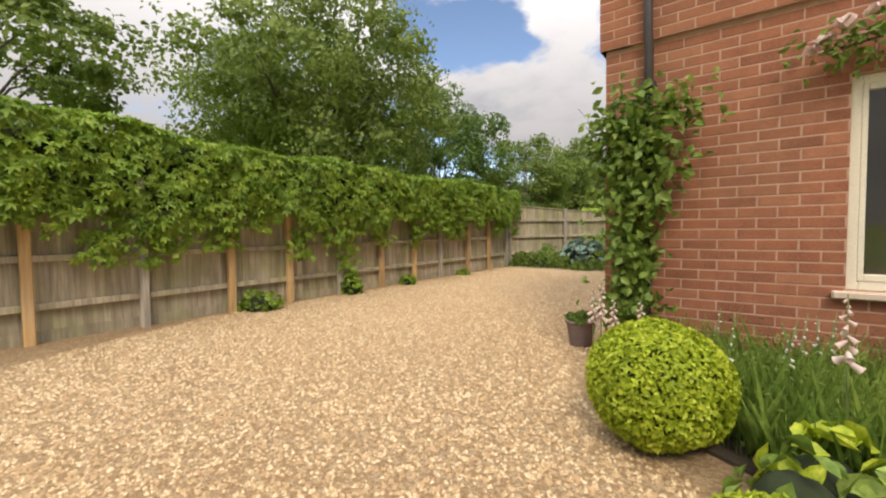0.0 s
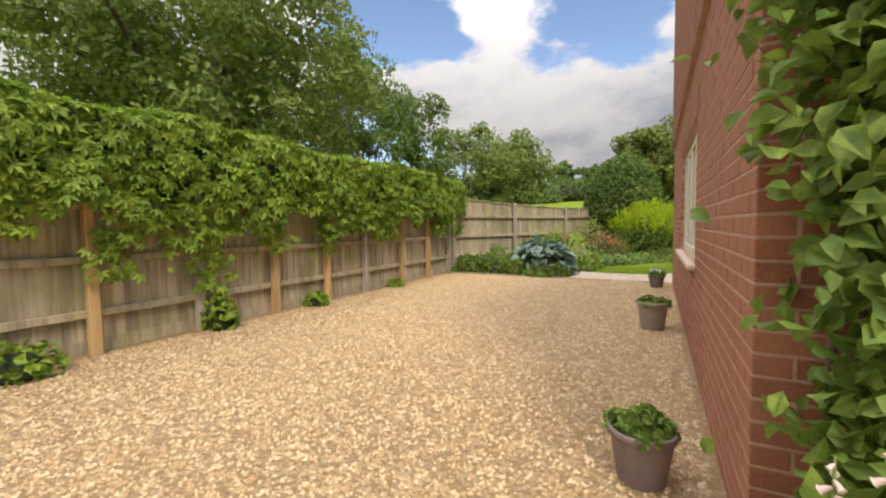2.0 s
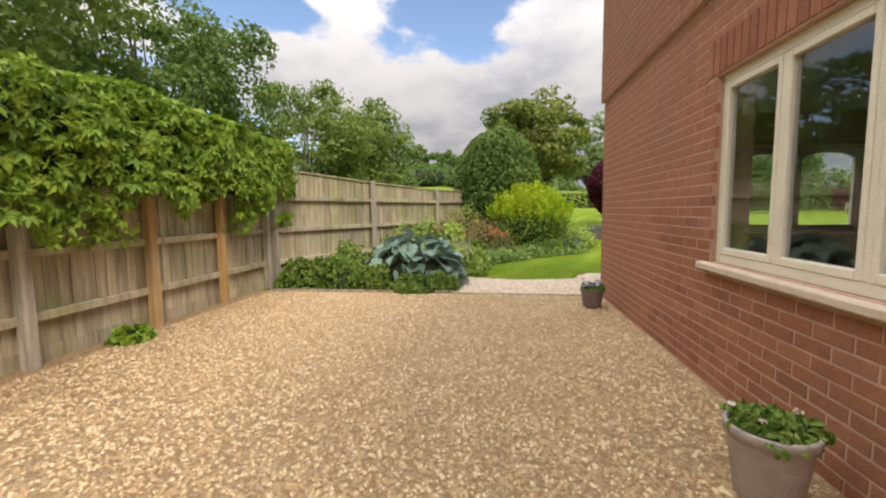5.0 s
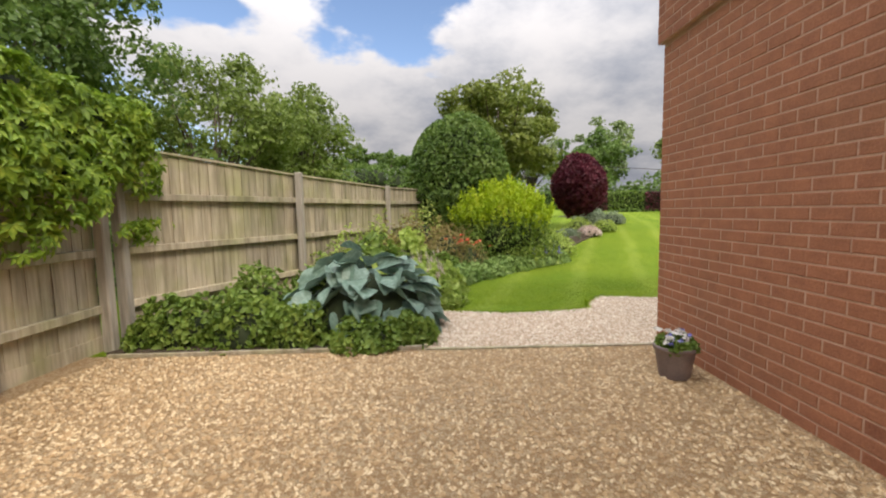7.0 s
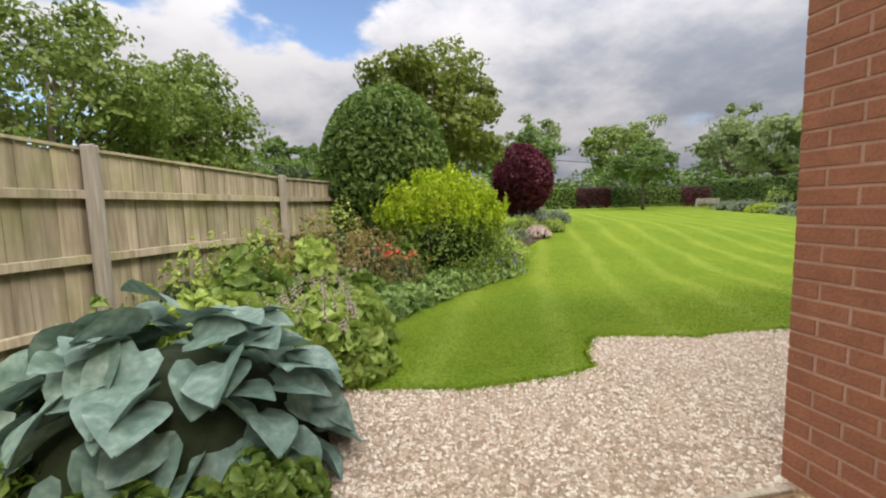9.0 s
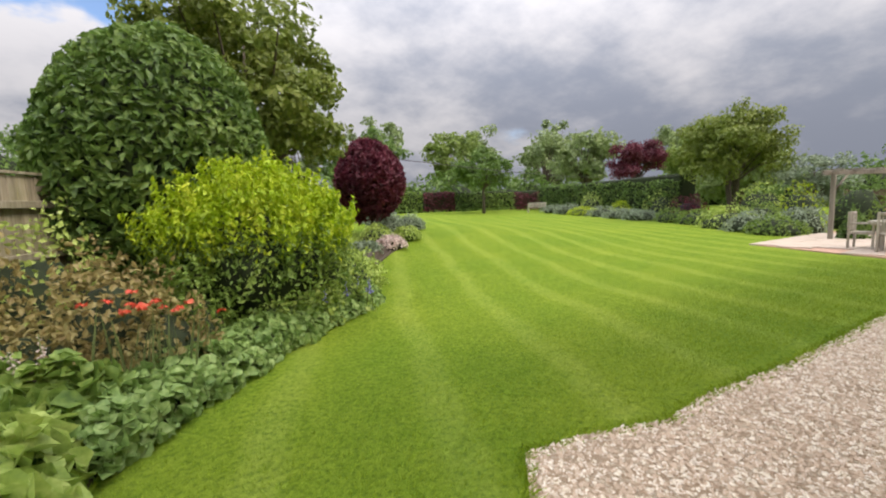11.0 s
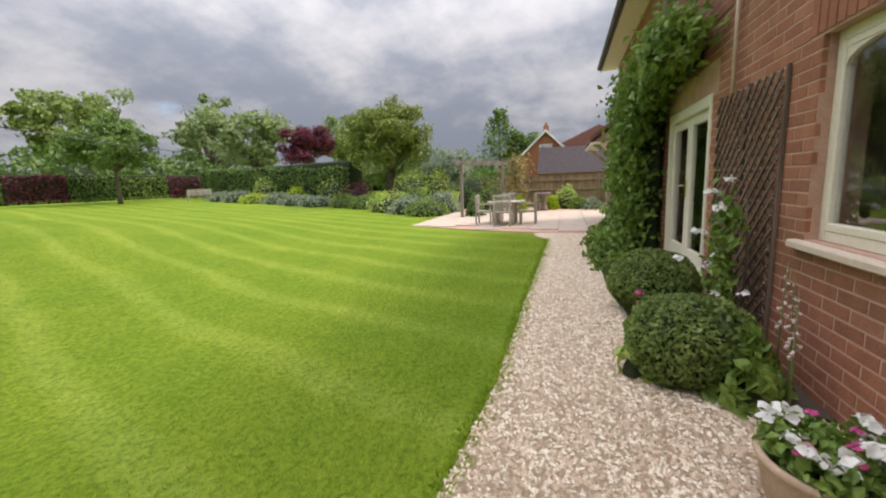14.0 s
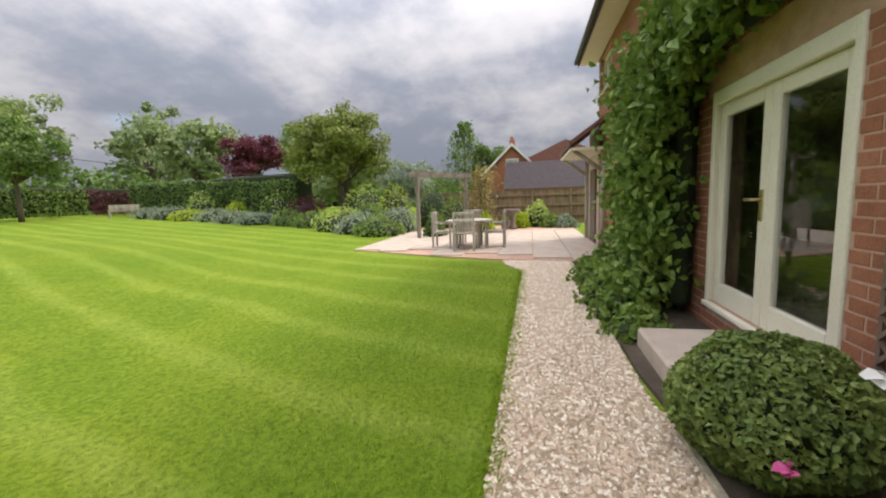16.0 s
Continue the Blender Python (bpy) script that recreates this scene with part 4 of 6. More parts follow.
# ---- plants ----
def mound(name, at, r, h, n, size, mat, label, category="shrub", group="", core="core", depth=0.16, lumps=0.05, wide=0.55, loose=0.8, droop=0.0, rz=None, lift=0.0):
    """A leafy half dome standing on the ground, over an added dark core that stands for inner shade."""
    x, y = at[0], at[1]
    z = rise(x, y) + lift
    t = thing(name, (x, y, z), label, category, group)
    rr = (r, rz or r, h)
    P, N = shell((x, y, z + 0.02), rr, n, depth, lumps, 0.0)
    leaves("foliage", P, N, size, mat, t, wide, loose, droop, far=y > 19 or x < -8)
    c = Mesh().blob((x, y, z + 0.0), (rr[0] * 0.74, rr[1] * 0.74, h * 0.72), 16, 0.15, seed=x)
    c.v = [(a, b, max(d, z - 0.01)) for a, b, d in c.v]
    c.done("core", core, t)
    return t


def ball(name, at, r, zc, rz, n, size, mat, label, category="bush", group="", core="core", depth=0.1, lumps=0.03, wide=0.55, loose=0.7, trunk=True):
    """A clipped round bush on a short stem."""
    x, y = at
    z = rise(x, y)
    t = thing(name, (x, y, z), label, category, group)
    P, N = shell((x, y, z + zc), (r, r, rz), n, depth, lumps, -0.95)
    leaves("foliage", P, N, size, mat, t, wide, loose, far=size < 0.06 or y > 20)
    # added dark core, blocks light and paints the shade behind the leaves
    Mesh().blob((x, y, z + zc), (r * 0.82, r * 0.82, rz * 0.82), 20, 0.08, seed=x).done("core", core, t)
    Mesh().tube([(x, y, z - 0.02), (x, y, z + zc)], [0.06, 0.04], 7).done("stem", "bark", t)
    return t


def tree(name, at, height, centre_z, r, rz, n, k, size, spread, mat, label, stems=1, limb=0.14, inner=0.45, extra=0, group=""):
    """Tapered trunk, limbs that reach the tufts of leaves, and gaps between them."""
    x, y = at
    z = rise(x, y)
    t = thing(name, (x, y, z), label, "tree", group)
    c = np.array([x, y, z + centre_z])
    P, N, ctr = clumps(c, (r, r, rz), n, k, spread, inner)
    leaves("crown", P, N, size, mat, t, 0.62, 0.6, far=True)
    b = Mesh()
    fork = Vector((x, y, z + max(0.5, (centre_z - rz) * 0.9 + 0.2)))
    for s in range(stems):
        a = 2 * math.pi * s / stems
        foot = Vector((x + (0.25 * math.cos(a) if stems > 1 else 0), y + (0.25 * math.sin(a) if stems > 1 else 0), z - 0.05))
        b.tube([foot, foot.lerp(fork, 0.5) + Vector((0.06, 0.04, 0)), fork + Vector((0.3 * math.cos(a), 0.3 * math.sin(a), 0)) * (stems > 1), Vector(c) + Vector((0.1, 0, rz * 0.5))], [limb, limb * 0.8, limb * 0.65, limb * 0.12], 8)
    for q in ctr[:26]:
        q = Vector(q)
        midp = fork.lerp(q, 0.5) + Vector((random.uniform(-.2, .2), random.uniform(-.2, .2), 0.15 * r))
        b.tube([fork, midp, q], [limb * 0.4, limb * 0.22, 0.012], 5, False)
    b.done("trunk", "bark", t)
    return t


def spike(name, at, h, mat, label, n=16, bell=0.05, group="", lean=0.08, base=0.45):
    """A flower spike: stem, and bells down its upper half."""
    x, y, z = at
    t = thing(name, at, label, "flower", group)
    dx, dy = random.uniform(-lean, lean), random.uniform(-lean, lean)
    top = Vector((x + dx, y + dy, z + h))
    Mesh().tube([(x, y, z - 0.02), (x + dx * 0.4, y + dy * 0.4, z + h * 0.5), top], [0.008, 0.006, 0.003], 5).done("stem", "stem", t)
    f = Mesh()
    for i in range(n):
        q = i / n
        p = Vector((x, y, z)).lerp(top, base + (1 - base) * q)
        s = bell * (1.05 - 0.75 * q)
        a = i * 2.4
        d = Vector((math.cos(a), math.sin(a), -0.75)).normalized()
        f.tube([p, p + d * s * 0.7, p + d * s * 1.5, p + d * s * 1.7], [s * 0.15, s * 0.4, s * 0.5, s * 0.68], 6, False)
    tagged(f.done("bells", mat, t), kind="stuff")
    return t


def blossoms(name, pts, size, mat, parent, petals=5):
    """Open flowers of separate petals at the points."""
    P, N = [], []
    for p in pts:
        for k in range(petals):
            a = 6.283 * k / petals + random.random()
            P.append((p[0] + 0.4 * size * math.cos(a), p[1] + 0.4 * size * math.sin(a), p[2] + random.uniform(0, 0.3) * size))
            N.append((0.5 * math.cos(a), 0.5 * math.sin(a), 0.8))
    return tagged(leaves(name, np.array(P), np.array(N), size * 0.9, mat, parent, 0.9, 0.35), kind="stuff")


def near(c, r, n):
    return np.array(c) + rng.normal(size=(n, 3)) * np.array(r)


# creeper that hangs over the long fence
cr = thing("creeper_hedge", (-7.0, 5, 0), "dense green creeper hanging over the top of the timber fence", "hedge")
n = 11500
yy = rng.uniform(-4.3, 13.75, n)
edge = 1.40 + 0.22 * (yy > 11) + 0.16 * np.sin(yy * 1.9) + 0.13 * np.sin(yy * 4.3 + 1) + 0.08 * np.sin(yy * 9.1)
topz = 2.72 + 0.05 * np.sin(yy * 1.3) + 0.04 * np.sin(yy * 3.7) + 0.12 * np.clip((4.5 - yy) / 3, 0, 1)
q = rng.uniform(0, 1, n)
front = q < 0.66
zz = np.where(front, edge + (topz - edge) * (q / 0.66), topz + 0.10 * np.sin((q - 0.66) / 0.34 * 3.1))
bulge = 0.12 * np.sin((zz - 1.2) * 2.0) + 0.05 * np.sin(yy * 3.1 + zz * 4) + 0.04 * np.sin(yy * 7.3 - zz * 6)
xx = np.where(front, -6.72 + bulge - 0.14 * rng.uniform(0, 1, n) ** 1.5, -6.75 - (q - 0.66) / 0.34 * 0.85)
NN = np.stack([np.where(front, 1.0, 0.1), 0 * yy, np.where(front, 0.35, 1.0)], 1)
palmate("foliage", np.stack([xx, yy, zz], 1), NN, 0.125, "creeper", cr)
hang = np.concatenate([np.stack([-6.80 + 0.08 * rng.normal(size=m), c + 0.16 * rng.normal(size=m), 1.4 - d * rng.uniform(0, 1, m) ** 1.3], 1) for c, d, m in
                       [(1.75, 0.45, 90), (4.7, 0.55, 90), (5.8, 0.85, 110), (8.1, 0.5, 70), (2.4, 0.5, 60), (12.3, 0.3, 50), (13.6, 0.25, 60), (10.1, 0.35, 50), (6.9, 0.4, 50), (3.2, 0.3, 60)]])
palmate("hanging_shoots", hang, np.tile([1.0, 0, 0.2], (len(hang), 1)), 0.10, "creeper", cr)
# added dark box behind the creeper leaves, its colour stands for shade
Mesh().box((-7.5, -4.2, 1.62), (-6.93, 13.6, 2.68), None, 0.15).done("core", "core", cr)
Mesh().box((-7.25, -4.2, -0.05), (-7.19, 13.4, 1.65), None, 0.01).done("stems", "bark", cr)
# low weeds at the foot of the fence
for y, r, h in ((3.85, 0.34, 0.34), (7.7, 0.2, 0.25), (10.2, 0.2, 0.16), (5.9, 0.22, 0.5)):
    mound("fence_weed", (-6.78, y), r, h, 140, 0.1, "creeper", "small green self-sown creeper at the foot of the fence", "weed", "weeds along the fence", wide=0.65)

# front border
fx = thing("climbing_plant", (-0.86, 4.05, 0), "tall climbing honeysuckle on the front corner of the house", "climber")
P = []
for zc, sx, m in ((2.25, 0.26, 520), (1.95, 0.30, 640), (1.6, 0.24, 480), (1.25, 0.16, 300), (0.95, 0.17, 300), (0.65, 0.18, 280), (0.35, 0.15, 160)):
    P.append(near((-0.84 + (0.03 if zc > 1.8 else 0), 3.97, zc), (sx * 0.62, 0.10, 0.15), m))
P.append(near((-0.5, 3.98, 2.35), (0.14, 0.08, 0.12), 160)); P.append(near((-1.1, 3.9, 2.1), (0.08, 0.1, 0.15), 90))
P = np.concatenate(P)[::1]; P[:, 1] = np.minimum(P[:, 1], 4.22)
P = P[rng.uniform(0, 1, len(P)) < 0.72]
leaves("foliage", P, P - np.array([-0.85, 4.5, 1.0]), 0.095, "bush", fx, 0.62, 0.7, 0.5)
vs = Mesh()
for k in range(7):
    a = random.uniform(-0.1, 0.1)
    vs.tube([(-0.95 + 0.035 * k, 4.1, 0), (-0.92 + 0.03 * k + a, 4.12, 0.9), (-0.95 + 0.04 * k, 4.13, 1.8), (-1.0 + 0.06 * k, 4.1, 2.4)], [0.018, 0.014, 0.01, 0.005], 5)
for k in range(5):
    p = Vector((-1.0, 3.95, 1.8 + 0.11 * k))
    vs.tube([p, p + Vector((-0.15, -0.05, 0.05)), p + Vector((-0.2 - 0.1 * random.random(), -0.08, 0.12 + 0.1 * random.random()))], 0.002, 4)
vs.done("stems", "bark", fx)
ball("box_ball", (-0.44, 2.82), 0.42, 0.38, 0.38, 13000, 0.038, "box", "clipped bright yellow-green box ball at the gravel edge", "bush", lumps=0.02, depth=0.14)
ball("box_ball", (0.12, 1.86), 0.25, 0.17, 0.18, 3200, 0.032, "box", "small clipped yellow-green box ball in the border", "bush", lumps=0.02)
lv = thing("lavender_clump", (0.7, 3.3, 0), "feathery green lavender and grasses filling the front border", "lavender", kind="stuff")
pts = np.array([(x, y, 0.03) for x, y in scatter([(-0.55, 3.3), (0.1, 2.75), (0.9, 2.5), (3.6, 2.4), (3.6, 4.1), (-0.5, 4.15)], 9000)])
blades("blades", pts, 0.46, 0.0026, "bush", lv, 0.5)
blades("tall_blades", pts[:500], 0.62, 0.0022, "bush", lv, 0.4)
tips = pts[rng.integers(0, len(pts), 9000)] + np.stack([0.05 * rng.normal(size=9000), 0.05 * rng.normal(size=9000), rng.uniform(0.02, 0.5, 9000) ** 0.8], 1)
leaves("leaflets", tips, np.tile([0, -0.3, 1.0], (9000, 1)), 0.038, "bush", lv, 0.22, 1.0, -1.5, far=True)
for i in range(14):
    x, y = random.uniform(-0.2, 1.5), random.uniform(3.2, 4.1)
    spike("lavender_spike", (x, y, 0.3), 0.45, "white", "small pale flower spike above the lavender", 5, 0.018, "pale border flowers")
for x, y, h in ((-0.99, 3.6, 0.86), (-0.89, 3.58, 0.74), (-1.07, 3.65, 0.78), (-0.67, 3.6, 0.74), (0.42, 2.8, 0.98)):
    spike("foxglove", (x, y, 0.03), h, "pink", "pale pink foxglove in the front border", 13, 0.036, "foxgloves", base=0.66, lean=0.03)
for x, y, s, mt in ((-0.75, 3.5, 0.17, "light"), (-0.45, 3.35, 0.15, "bush"), (0.32, 2.6, 0.17, "box"), (0.55, 2.4, 0.16, "light"), (0.2, 2.35, 0.11, "bush"), (0.75, 2.35, 0.15, "bush")):
    mound("foxglove_leaves", (x, y), 0.26, 0.34, 40, s, mt, "broad soft leaves at the foot of the foxgloves", "plant", "broad leaved plants", wide=0.5, loose=0.4)
rs = thing("climbing_rose", (0.75, 4.2, 2.5), "climbing rose with pale pink blooms above the front window", "rose")
P = near((0.75, 4.1, 2.62), (0.22, 0.06, 0.09), 260); P[:, 1] = np.minimum(P[:, 1], 4.2)
leaves("foliage", P, np.tile([0, -1.0, 0.3], (260, 1)), 0.07, "bush", rs)
blossoms("blooms", [(0.42, 4.02, 2.66), (0.52, 4.0, 2.74), (0.68, 4.0, 2.78), (0.9, 4.02, 2.72), (0.36, 4.05, 2.6)], 0.09, "pink", rs, 9)
Mesh().tube([(2.0, 4.18, 2.7), (1.3, 4.16, 2.75), (0.75, 4.14, 2.65), (0.4, 4.12, 2.6)], [0.015, 0.012, 0.008, 0.004], 6).done("stem", "bark", rs)


def flowerpot(name, at, r, h, mat, label, plant, flowers=None, bowl=False):
    x, y = at
    t = thing(name, (x, y, 0.01), label, "flowerpot", "flowerpots on the gravel")
    if bowl:
        prof = [(0.01, 0), (r * 0.5, 0), (r * 0.72, h * 0.2), (r * 0.88, h * 0.5), (r * 0.96, h * 0.85), (r, h * 0.9), (r * 1.03, h * 0.93), (r * 1.03, h), (r * 0.93, h), (r * 0.9, h * 0.85), (0.01, h * 0.82)]
    else:
        prof = [(0.01, 0), (r * 0.70, 0), (r * 0.72, 0.01), (r * 0.93, h * 0.84), (r * 0.94, h * 0.85), (r * 1.01, h * 0.86), (r * 1.02, h * 0.98), (r * 1.0, h), (r * 0.92, h), (r * 0.9, h * 0.88), (0.01, h * 0.85)]
    Mesh().lathe(prof, 32, (x, y, 0.01)).done("pot", mat, t)
    Mesh().lathe([(0.005, 0.02), (r * 0.9, 0.0)], 24, (x, y, h * 0.87)).done("compost", "soil", t)
    P, N = shell((x, y, h * 0.9), (r * 0.95, r * 0.95, plant), int(650 * r / 0.2), 0.5, 0.1, 0.0)
    leaves("foliage", P, N, 0.055, "bush", t)
    for mt, n, sz in flowers or ():
        pts = [(x + random.uniform(-1, 1) * r * 0.8, y + random.uniform(-1, 1) * r * 0.8, h * 0.95 + plant * random.uniform(0.5, 1.0)) for _ in range(n)]
        blossoms("flowers", pts, sz, mt, t)
    return t


flowerpot("plastic_flowerpot", (-1.52, 4.72), 0.17, 0.29, "pot", "purplish brown flowerpot with green seedlings by the wall", 0.13)
flowerpot("stone_flowerpot", (-1.5, 8.32), 0.19, 0.36, "pot_pale", "pale grey flowerpot with sprawling green plant by the wall", 0.12, [("pink", 3, 0.03)])
flowerpot("plastic_flowerpot", (-1.46, 12.25), 0.165, 0.27, "pot", "brown flowerpot with white violas at the house corner", 0.12, [("white", 14, 0.045), ("blue", 8, 0.035)])
flowerpot("terracotta_bowl", (0.98, 13.66), 0.245, 0.34, "terracotta", "large terracotta bowl planted with white and pink petunias", 0.17, [("white", 22, 0.05), ("magenta", 8, 0.034)], True)
flowerpot("terracotta_pot", (0.52, 13.42), 0.09, 0.12, "terracotta", "small terracotta pot standing beside the water butt", 0.03)
wb = thing("water_butt", (-0.12, 13.44, 0.01), "dark green plastic water butt against the back wall", "water butt")
Mesh().lathe([(0.01, 0), (0.19, 0), (0.22, 0.3), (0.235, 0.6), (0.22, 0.95), (0.2, 1.03), (0.215, 1.04), (0.215, 1.08), (0.15, 1.11), (0.01, 1.12)], 32, (-0.12, 13.44, 0.01)).done("barrel", "butt", wb)
hoop = Mesh()
for z in (0.2, 0.45, 0.75, 1.0):
    hoop.lathe([(0.225, z - 0.012), (0.24, z), (0.225, z + 0.012)], 32, (-0.12, 13.44, 0.01))
hoop.done("ribs", "butt", wb)

# back wall: climber, trellis, yew balls, flowers
cl = thing("wall_climber", (7.2, 13.4, 0), "dark green climbing hydrangea around the French doors", "climber")
P = [near((7.3, 13.55, z), (0.5 * w, 0.17, 0.22), int(720 * w)) for z, w in ((0.5, 0.9), (0.85, 0.9), (1.2, 0.95), (1.55, 1.0), (1.9, 1.05), (2.25, 1.1), (2.6, 1.1), (2.9, 0.9))]
P += [near((x, 13.46, z), (0.3, 0.13, 0.13), 420) for x, z in ((6.4, 2.72), (5.95, 2.8), (5.5, 2.86), (5.05, 2.92), (4.65, 2.95), (6.2, 3.1), (5.6, 3.15), (6.6, 2.5), (6.7, 3.1), (5.2, 3.1))]
P += [near((7.4, 13.75, 0.25), (0.7, 0.14, 0.15), 800)]
P = np.concatenate(P); P[:, 1] = np.maximum(P[:, 1], 13.2); P[:, 2] = np.maximum(P[:, 2], 0.04)
P = P[~((P[:, 0] > 4.5) & (P[:, 0] < 6.30) & (P[:, 2] < 2.42))]
leaves("foliage", P, np.tile([-0.35, 1.0, 0.45], (len(P), 1)), 0.12, "bush", cl, 0.62, 0.7, 0.6)
# added dark boxes: painted shade in the depth of the climber
Mesh().box((6.6, 13.16, 0.1), (7.75, 13.36, 2.85), None, 0.08).done("core", "core", cl)
Mesh().box((4.8, 13.16, 2.65), (6.6, 13.32, 2.95), None, 0.06).done("upper_core", "core", cl)
blossoms("flower_heads", near((5.0, 13.62, 3.05), (0.35, 0.05, 0.1), 7), 0.11, "silver", cl, 9)
mound("wall_shrub", (8.0, 13.72), 0.42, 0.62, 900, 0.085, "bush", "leafy green shrub at the foot of the climber")
mound("wall_shrub", (8.9, 13.6), 0.4, 0.4, 600, 0.08, "bush", "leafy green shrub at the foot of the wall")
tr = thing("trellis", (3.48, 13.2, 0.25), "brown diamond lattice trellis fixed to the brick wall", "trellis")
for a, b in ((2.82, 3.46), (3.50, 4.14)):
    z0, z1 = 0.25, 2.2
    w, hh = b - a, z1 - z0
    stepu = 0.13
    k = -int(hh / stepu) - 1
    while k * stepu < w:
        for sgn, off in ((1, 0.0), (-1, 0.012)):
            lo, hi = max(0, -k * stepu), min(hh, w - k * stepu)
            if hi - lo > 0.06:
                u0, u1 = k * stepu + lo, k * stepu + hi
                xa, xb = (a + u0, a + u1) if sgn > 0 else (b - u0, b - u1)
                d = Vector((xb - xa, 0, hi - lo))
                m = Matrix.Translation((xa, HY1 + 0.03 + off, z0 + lo)) @ Matrix.Rotation(-math.atan2(d.z, d.x), 4, "Y")
                Mesh().box((0, 0, -0.011), (d.length, 0.011, 0.011), m).done("slat", "brown_wood", tr)
        k += 1
for x in (2.80, 3.48, 4.16):
    Mesh().box((x - 0.014, HY1 + 0.008, 0.1), (x + 0.014, HY1 + 0.03, 2.22)).done("batten", "brown_wood", tr)
ball("yew_ball", (3.95, 13.76), 0.45, 0.33, 0.36, 9000, 0.04, "yew", "clipped dark green yew ball beside the gravel path", "bush", "yew balls", lumps=0.03)
ball("yew_ball", (2.42, 13.8), 0.45, 0.28, 0.33, 9000, 0.04, "yew", "clipped dark green yew ball beside the gravel path", "bush", "yew balls", lumps=0.03)
mound("wall_plant", (2.1, 13.55), 0.22, 0.42, 240, 0.13, "bush", "leafy green plants under the back window", "plant")
mound("path_plant", (2.35, 14.15), 0.14, 0.22, 26, 0.17, "light", "light green broad leaves at the path edge", "plant", wide=0.45, loose=0.4)
cm = thing("white_clematis", (3.0, 13.5, 0), "white flowering clematis climbing the trellis", "climber")
P = np.concatenate([near((3.0 + 0.05 * math.sin(z * 3), 13.42, z), (0.10, 0.05, 0.13), 75) for z in (0.35, 0.6, 0.85, 1.1)])
P[:, 1] = np.maximum(P[:, 1], 13.22)
leaves("foliage", P, np.tile([-0.4, 1, 0.3], (len(P), 1)), 0.09, "bush", cm)
blossoms("flowers", np.concatenate([near((2.95, 13.5, 1.3), (0.1, 0.05, 0.07), 16), near((3.3, 13.55, 0.95), (0.08, 0.05, 0.06), 7), near((3.3, 13.48, 0.72), (0.1, 0.05, 0.06), 8), near((2.9, 13.5, 0.6), (0.2, 0.1, 0.2), 10)])[::3], 0.065, "white", cm)
Mesh().tube([(3.0, 13.3, 0.0), (3.02, 13.25, 0.7), (2.97, 13.3, 1.3)], [0.012, 0.01, 0.005], 6).done("stem", "bark", cm)
for x, y, h in ((1.98, 13.36, 0.85), (2.3, 13.3, 0.85), (1.88, 13.4, 0.75)):
    spike("foxglove", (x, y, 0.03), h, "mauve", "fading lilac foxglove against the back wall", 10, 0.024, "foxgloves", base=0.5)
for x, y, r, h in ((5.9, 13.9, 0.3, 0.3), (6.5, 13.95, 0.34, 0.42), (7.1, 14.0, 0.34, 0.5), (7.7, 14.02, 0.32, 0.45), (8.5, 13.98, 0.32, 0.4), (3.2, 13.85, 0.26, 0.26), (4.5, 13.8, 0.2, 0.2)):
    mound("edge_plant", (x, y), r, h, 260, 0.09, "bush", "low leafy plant spilling over the path edge", "plant", "plants along the path edge", wide=0.62, depth=0.35, lumps=0.1)
pe = thing("pink_peony", (3.15, 14.0, 0), "magenta peony flowers low beside the path", "flower")
P, N = shell((3.1, 13.95, 0.05), (0.3, 0.13, 0.24), 120, 0.4, 0.1, 0.0)
leaves("foliage", P, N, 0.08, "bush", pe)
blossoms("flowers", [(3.25, 14.0, 0.30), (2.98, 13.98, 0.26), (3.4, 13.98, 0.36)], 0.05, "magenta", pe, 9)

# border along the garden fence
hs = thing("hosta", (-4.35, 14.0, 0), "large blue-green hosta with broad ribbed leaves", "hosta")
def hosta_leaf(fold, bend):
    """A heart-shaped blade along +x, ribbed, folded at its midrib and bent down at the tip."""
    g = Mesh()
    widths = (0.20, 0.40, 0.47, 0.48, 0.44, 0.35, 0.21, 0.02)
    across = (-1.0, -0.66, -0.33, 0.0, 0.33, 0.66, 1.0)
    vs = []
    for i, w in enumerate(widths):
        q = i / 7
        for k, c in enumerate(across):
            back = -0.13 * abs(c) if i < 2 else 0.0
            vs.append((q + back, c * w, fold * abs(c) * w - bend * q * q + (0.012 if k % 2 else 0.0) + 0.02 * math.sin(7 * q + 3 * c)))
    g.add(vs, [(i * 7 + k, i * 7 + k + 1, i * 7 + k + 8, i * 7 + k + 7) for i in range(7) for k in range(6)], True)
    ob = g.done("leaf", "hosta")
    me = ob.data
    bpy.data.objects.remove(ob)
    return me


hosta_blades = [hosta_leaf(0.35, 0.22), hosta_leaf(0.2, 0.36), hosta_leaf(0.45, 0.12)]
for i in range(130):
    up = (i + 0.5) / 130
    a = i * 2.39996 + random.uniform(-0.2, 0.2)
    ring = math.sqrt(1 - (0.97 * up) ** 1.6)
    base = Vector((-4.35 + 0.80 * ring * math.cos(a), 13.97 + 0.60 * ring * math.sin(a), 0.14 + 0.76 * up * random.uniform(0.9, 1.1)))
    lf = new("leaf", hosta_blades[i % 3])
    size = random.uniform(0.19, 0.36)
    lf.matrix_world = pose(*base, random.uniform(-38, 38), random.uniform(-14, 48) + 10 * (1 - up) - 16 * up, math.degrees(a) + random.uniform(-50, 50)) @ Matrix.Diagonal((size, size, size, 1))
    keep(lf, hs)
# added dark blob, painted shade under the hosta leaves
Mesh().blob((-4.35, 13.95, 0.1), (0.82, 0.62, 0.58), 14, 0.2).done("core", "core", hs)
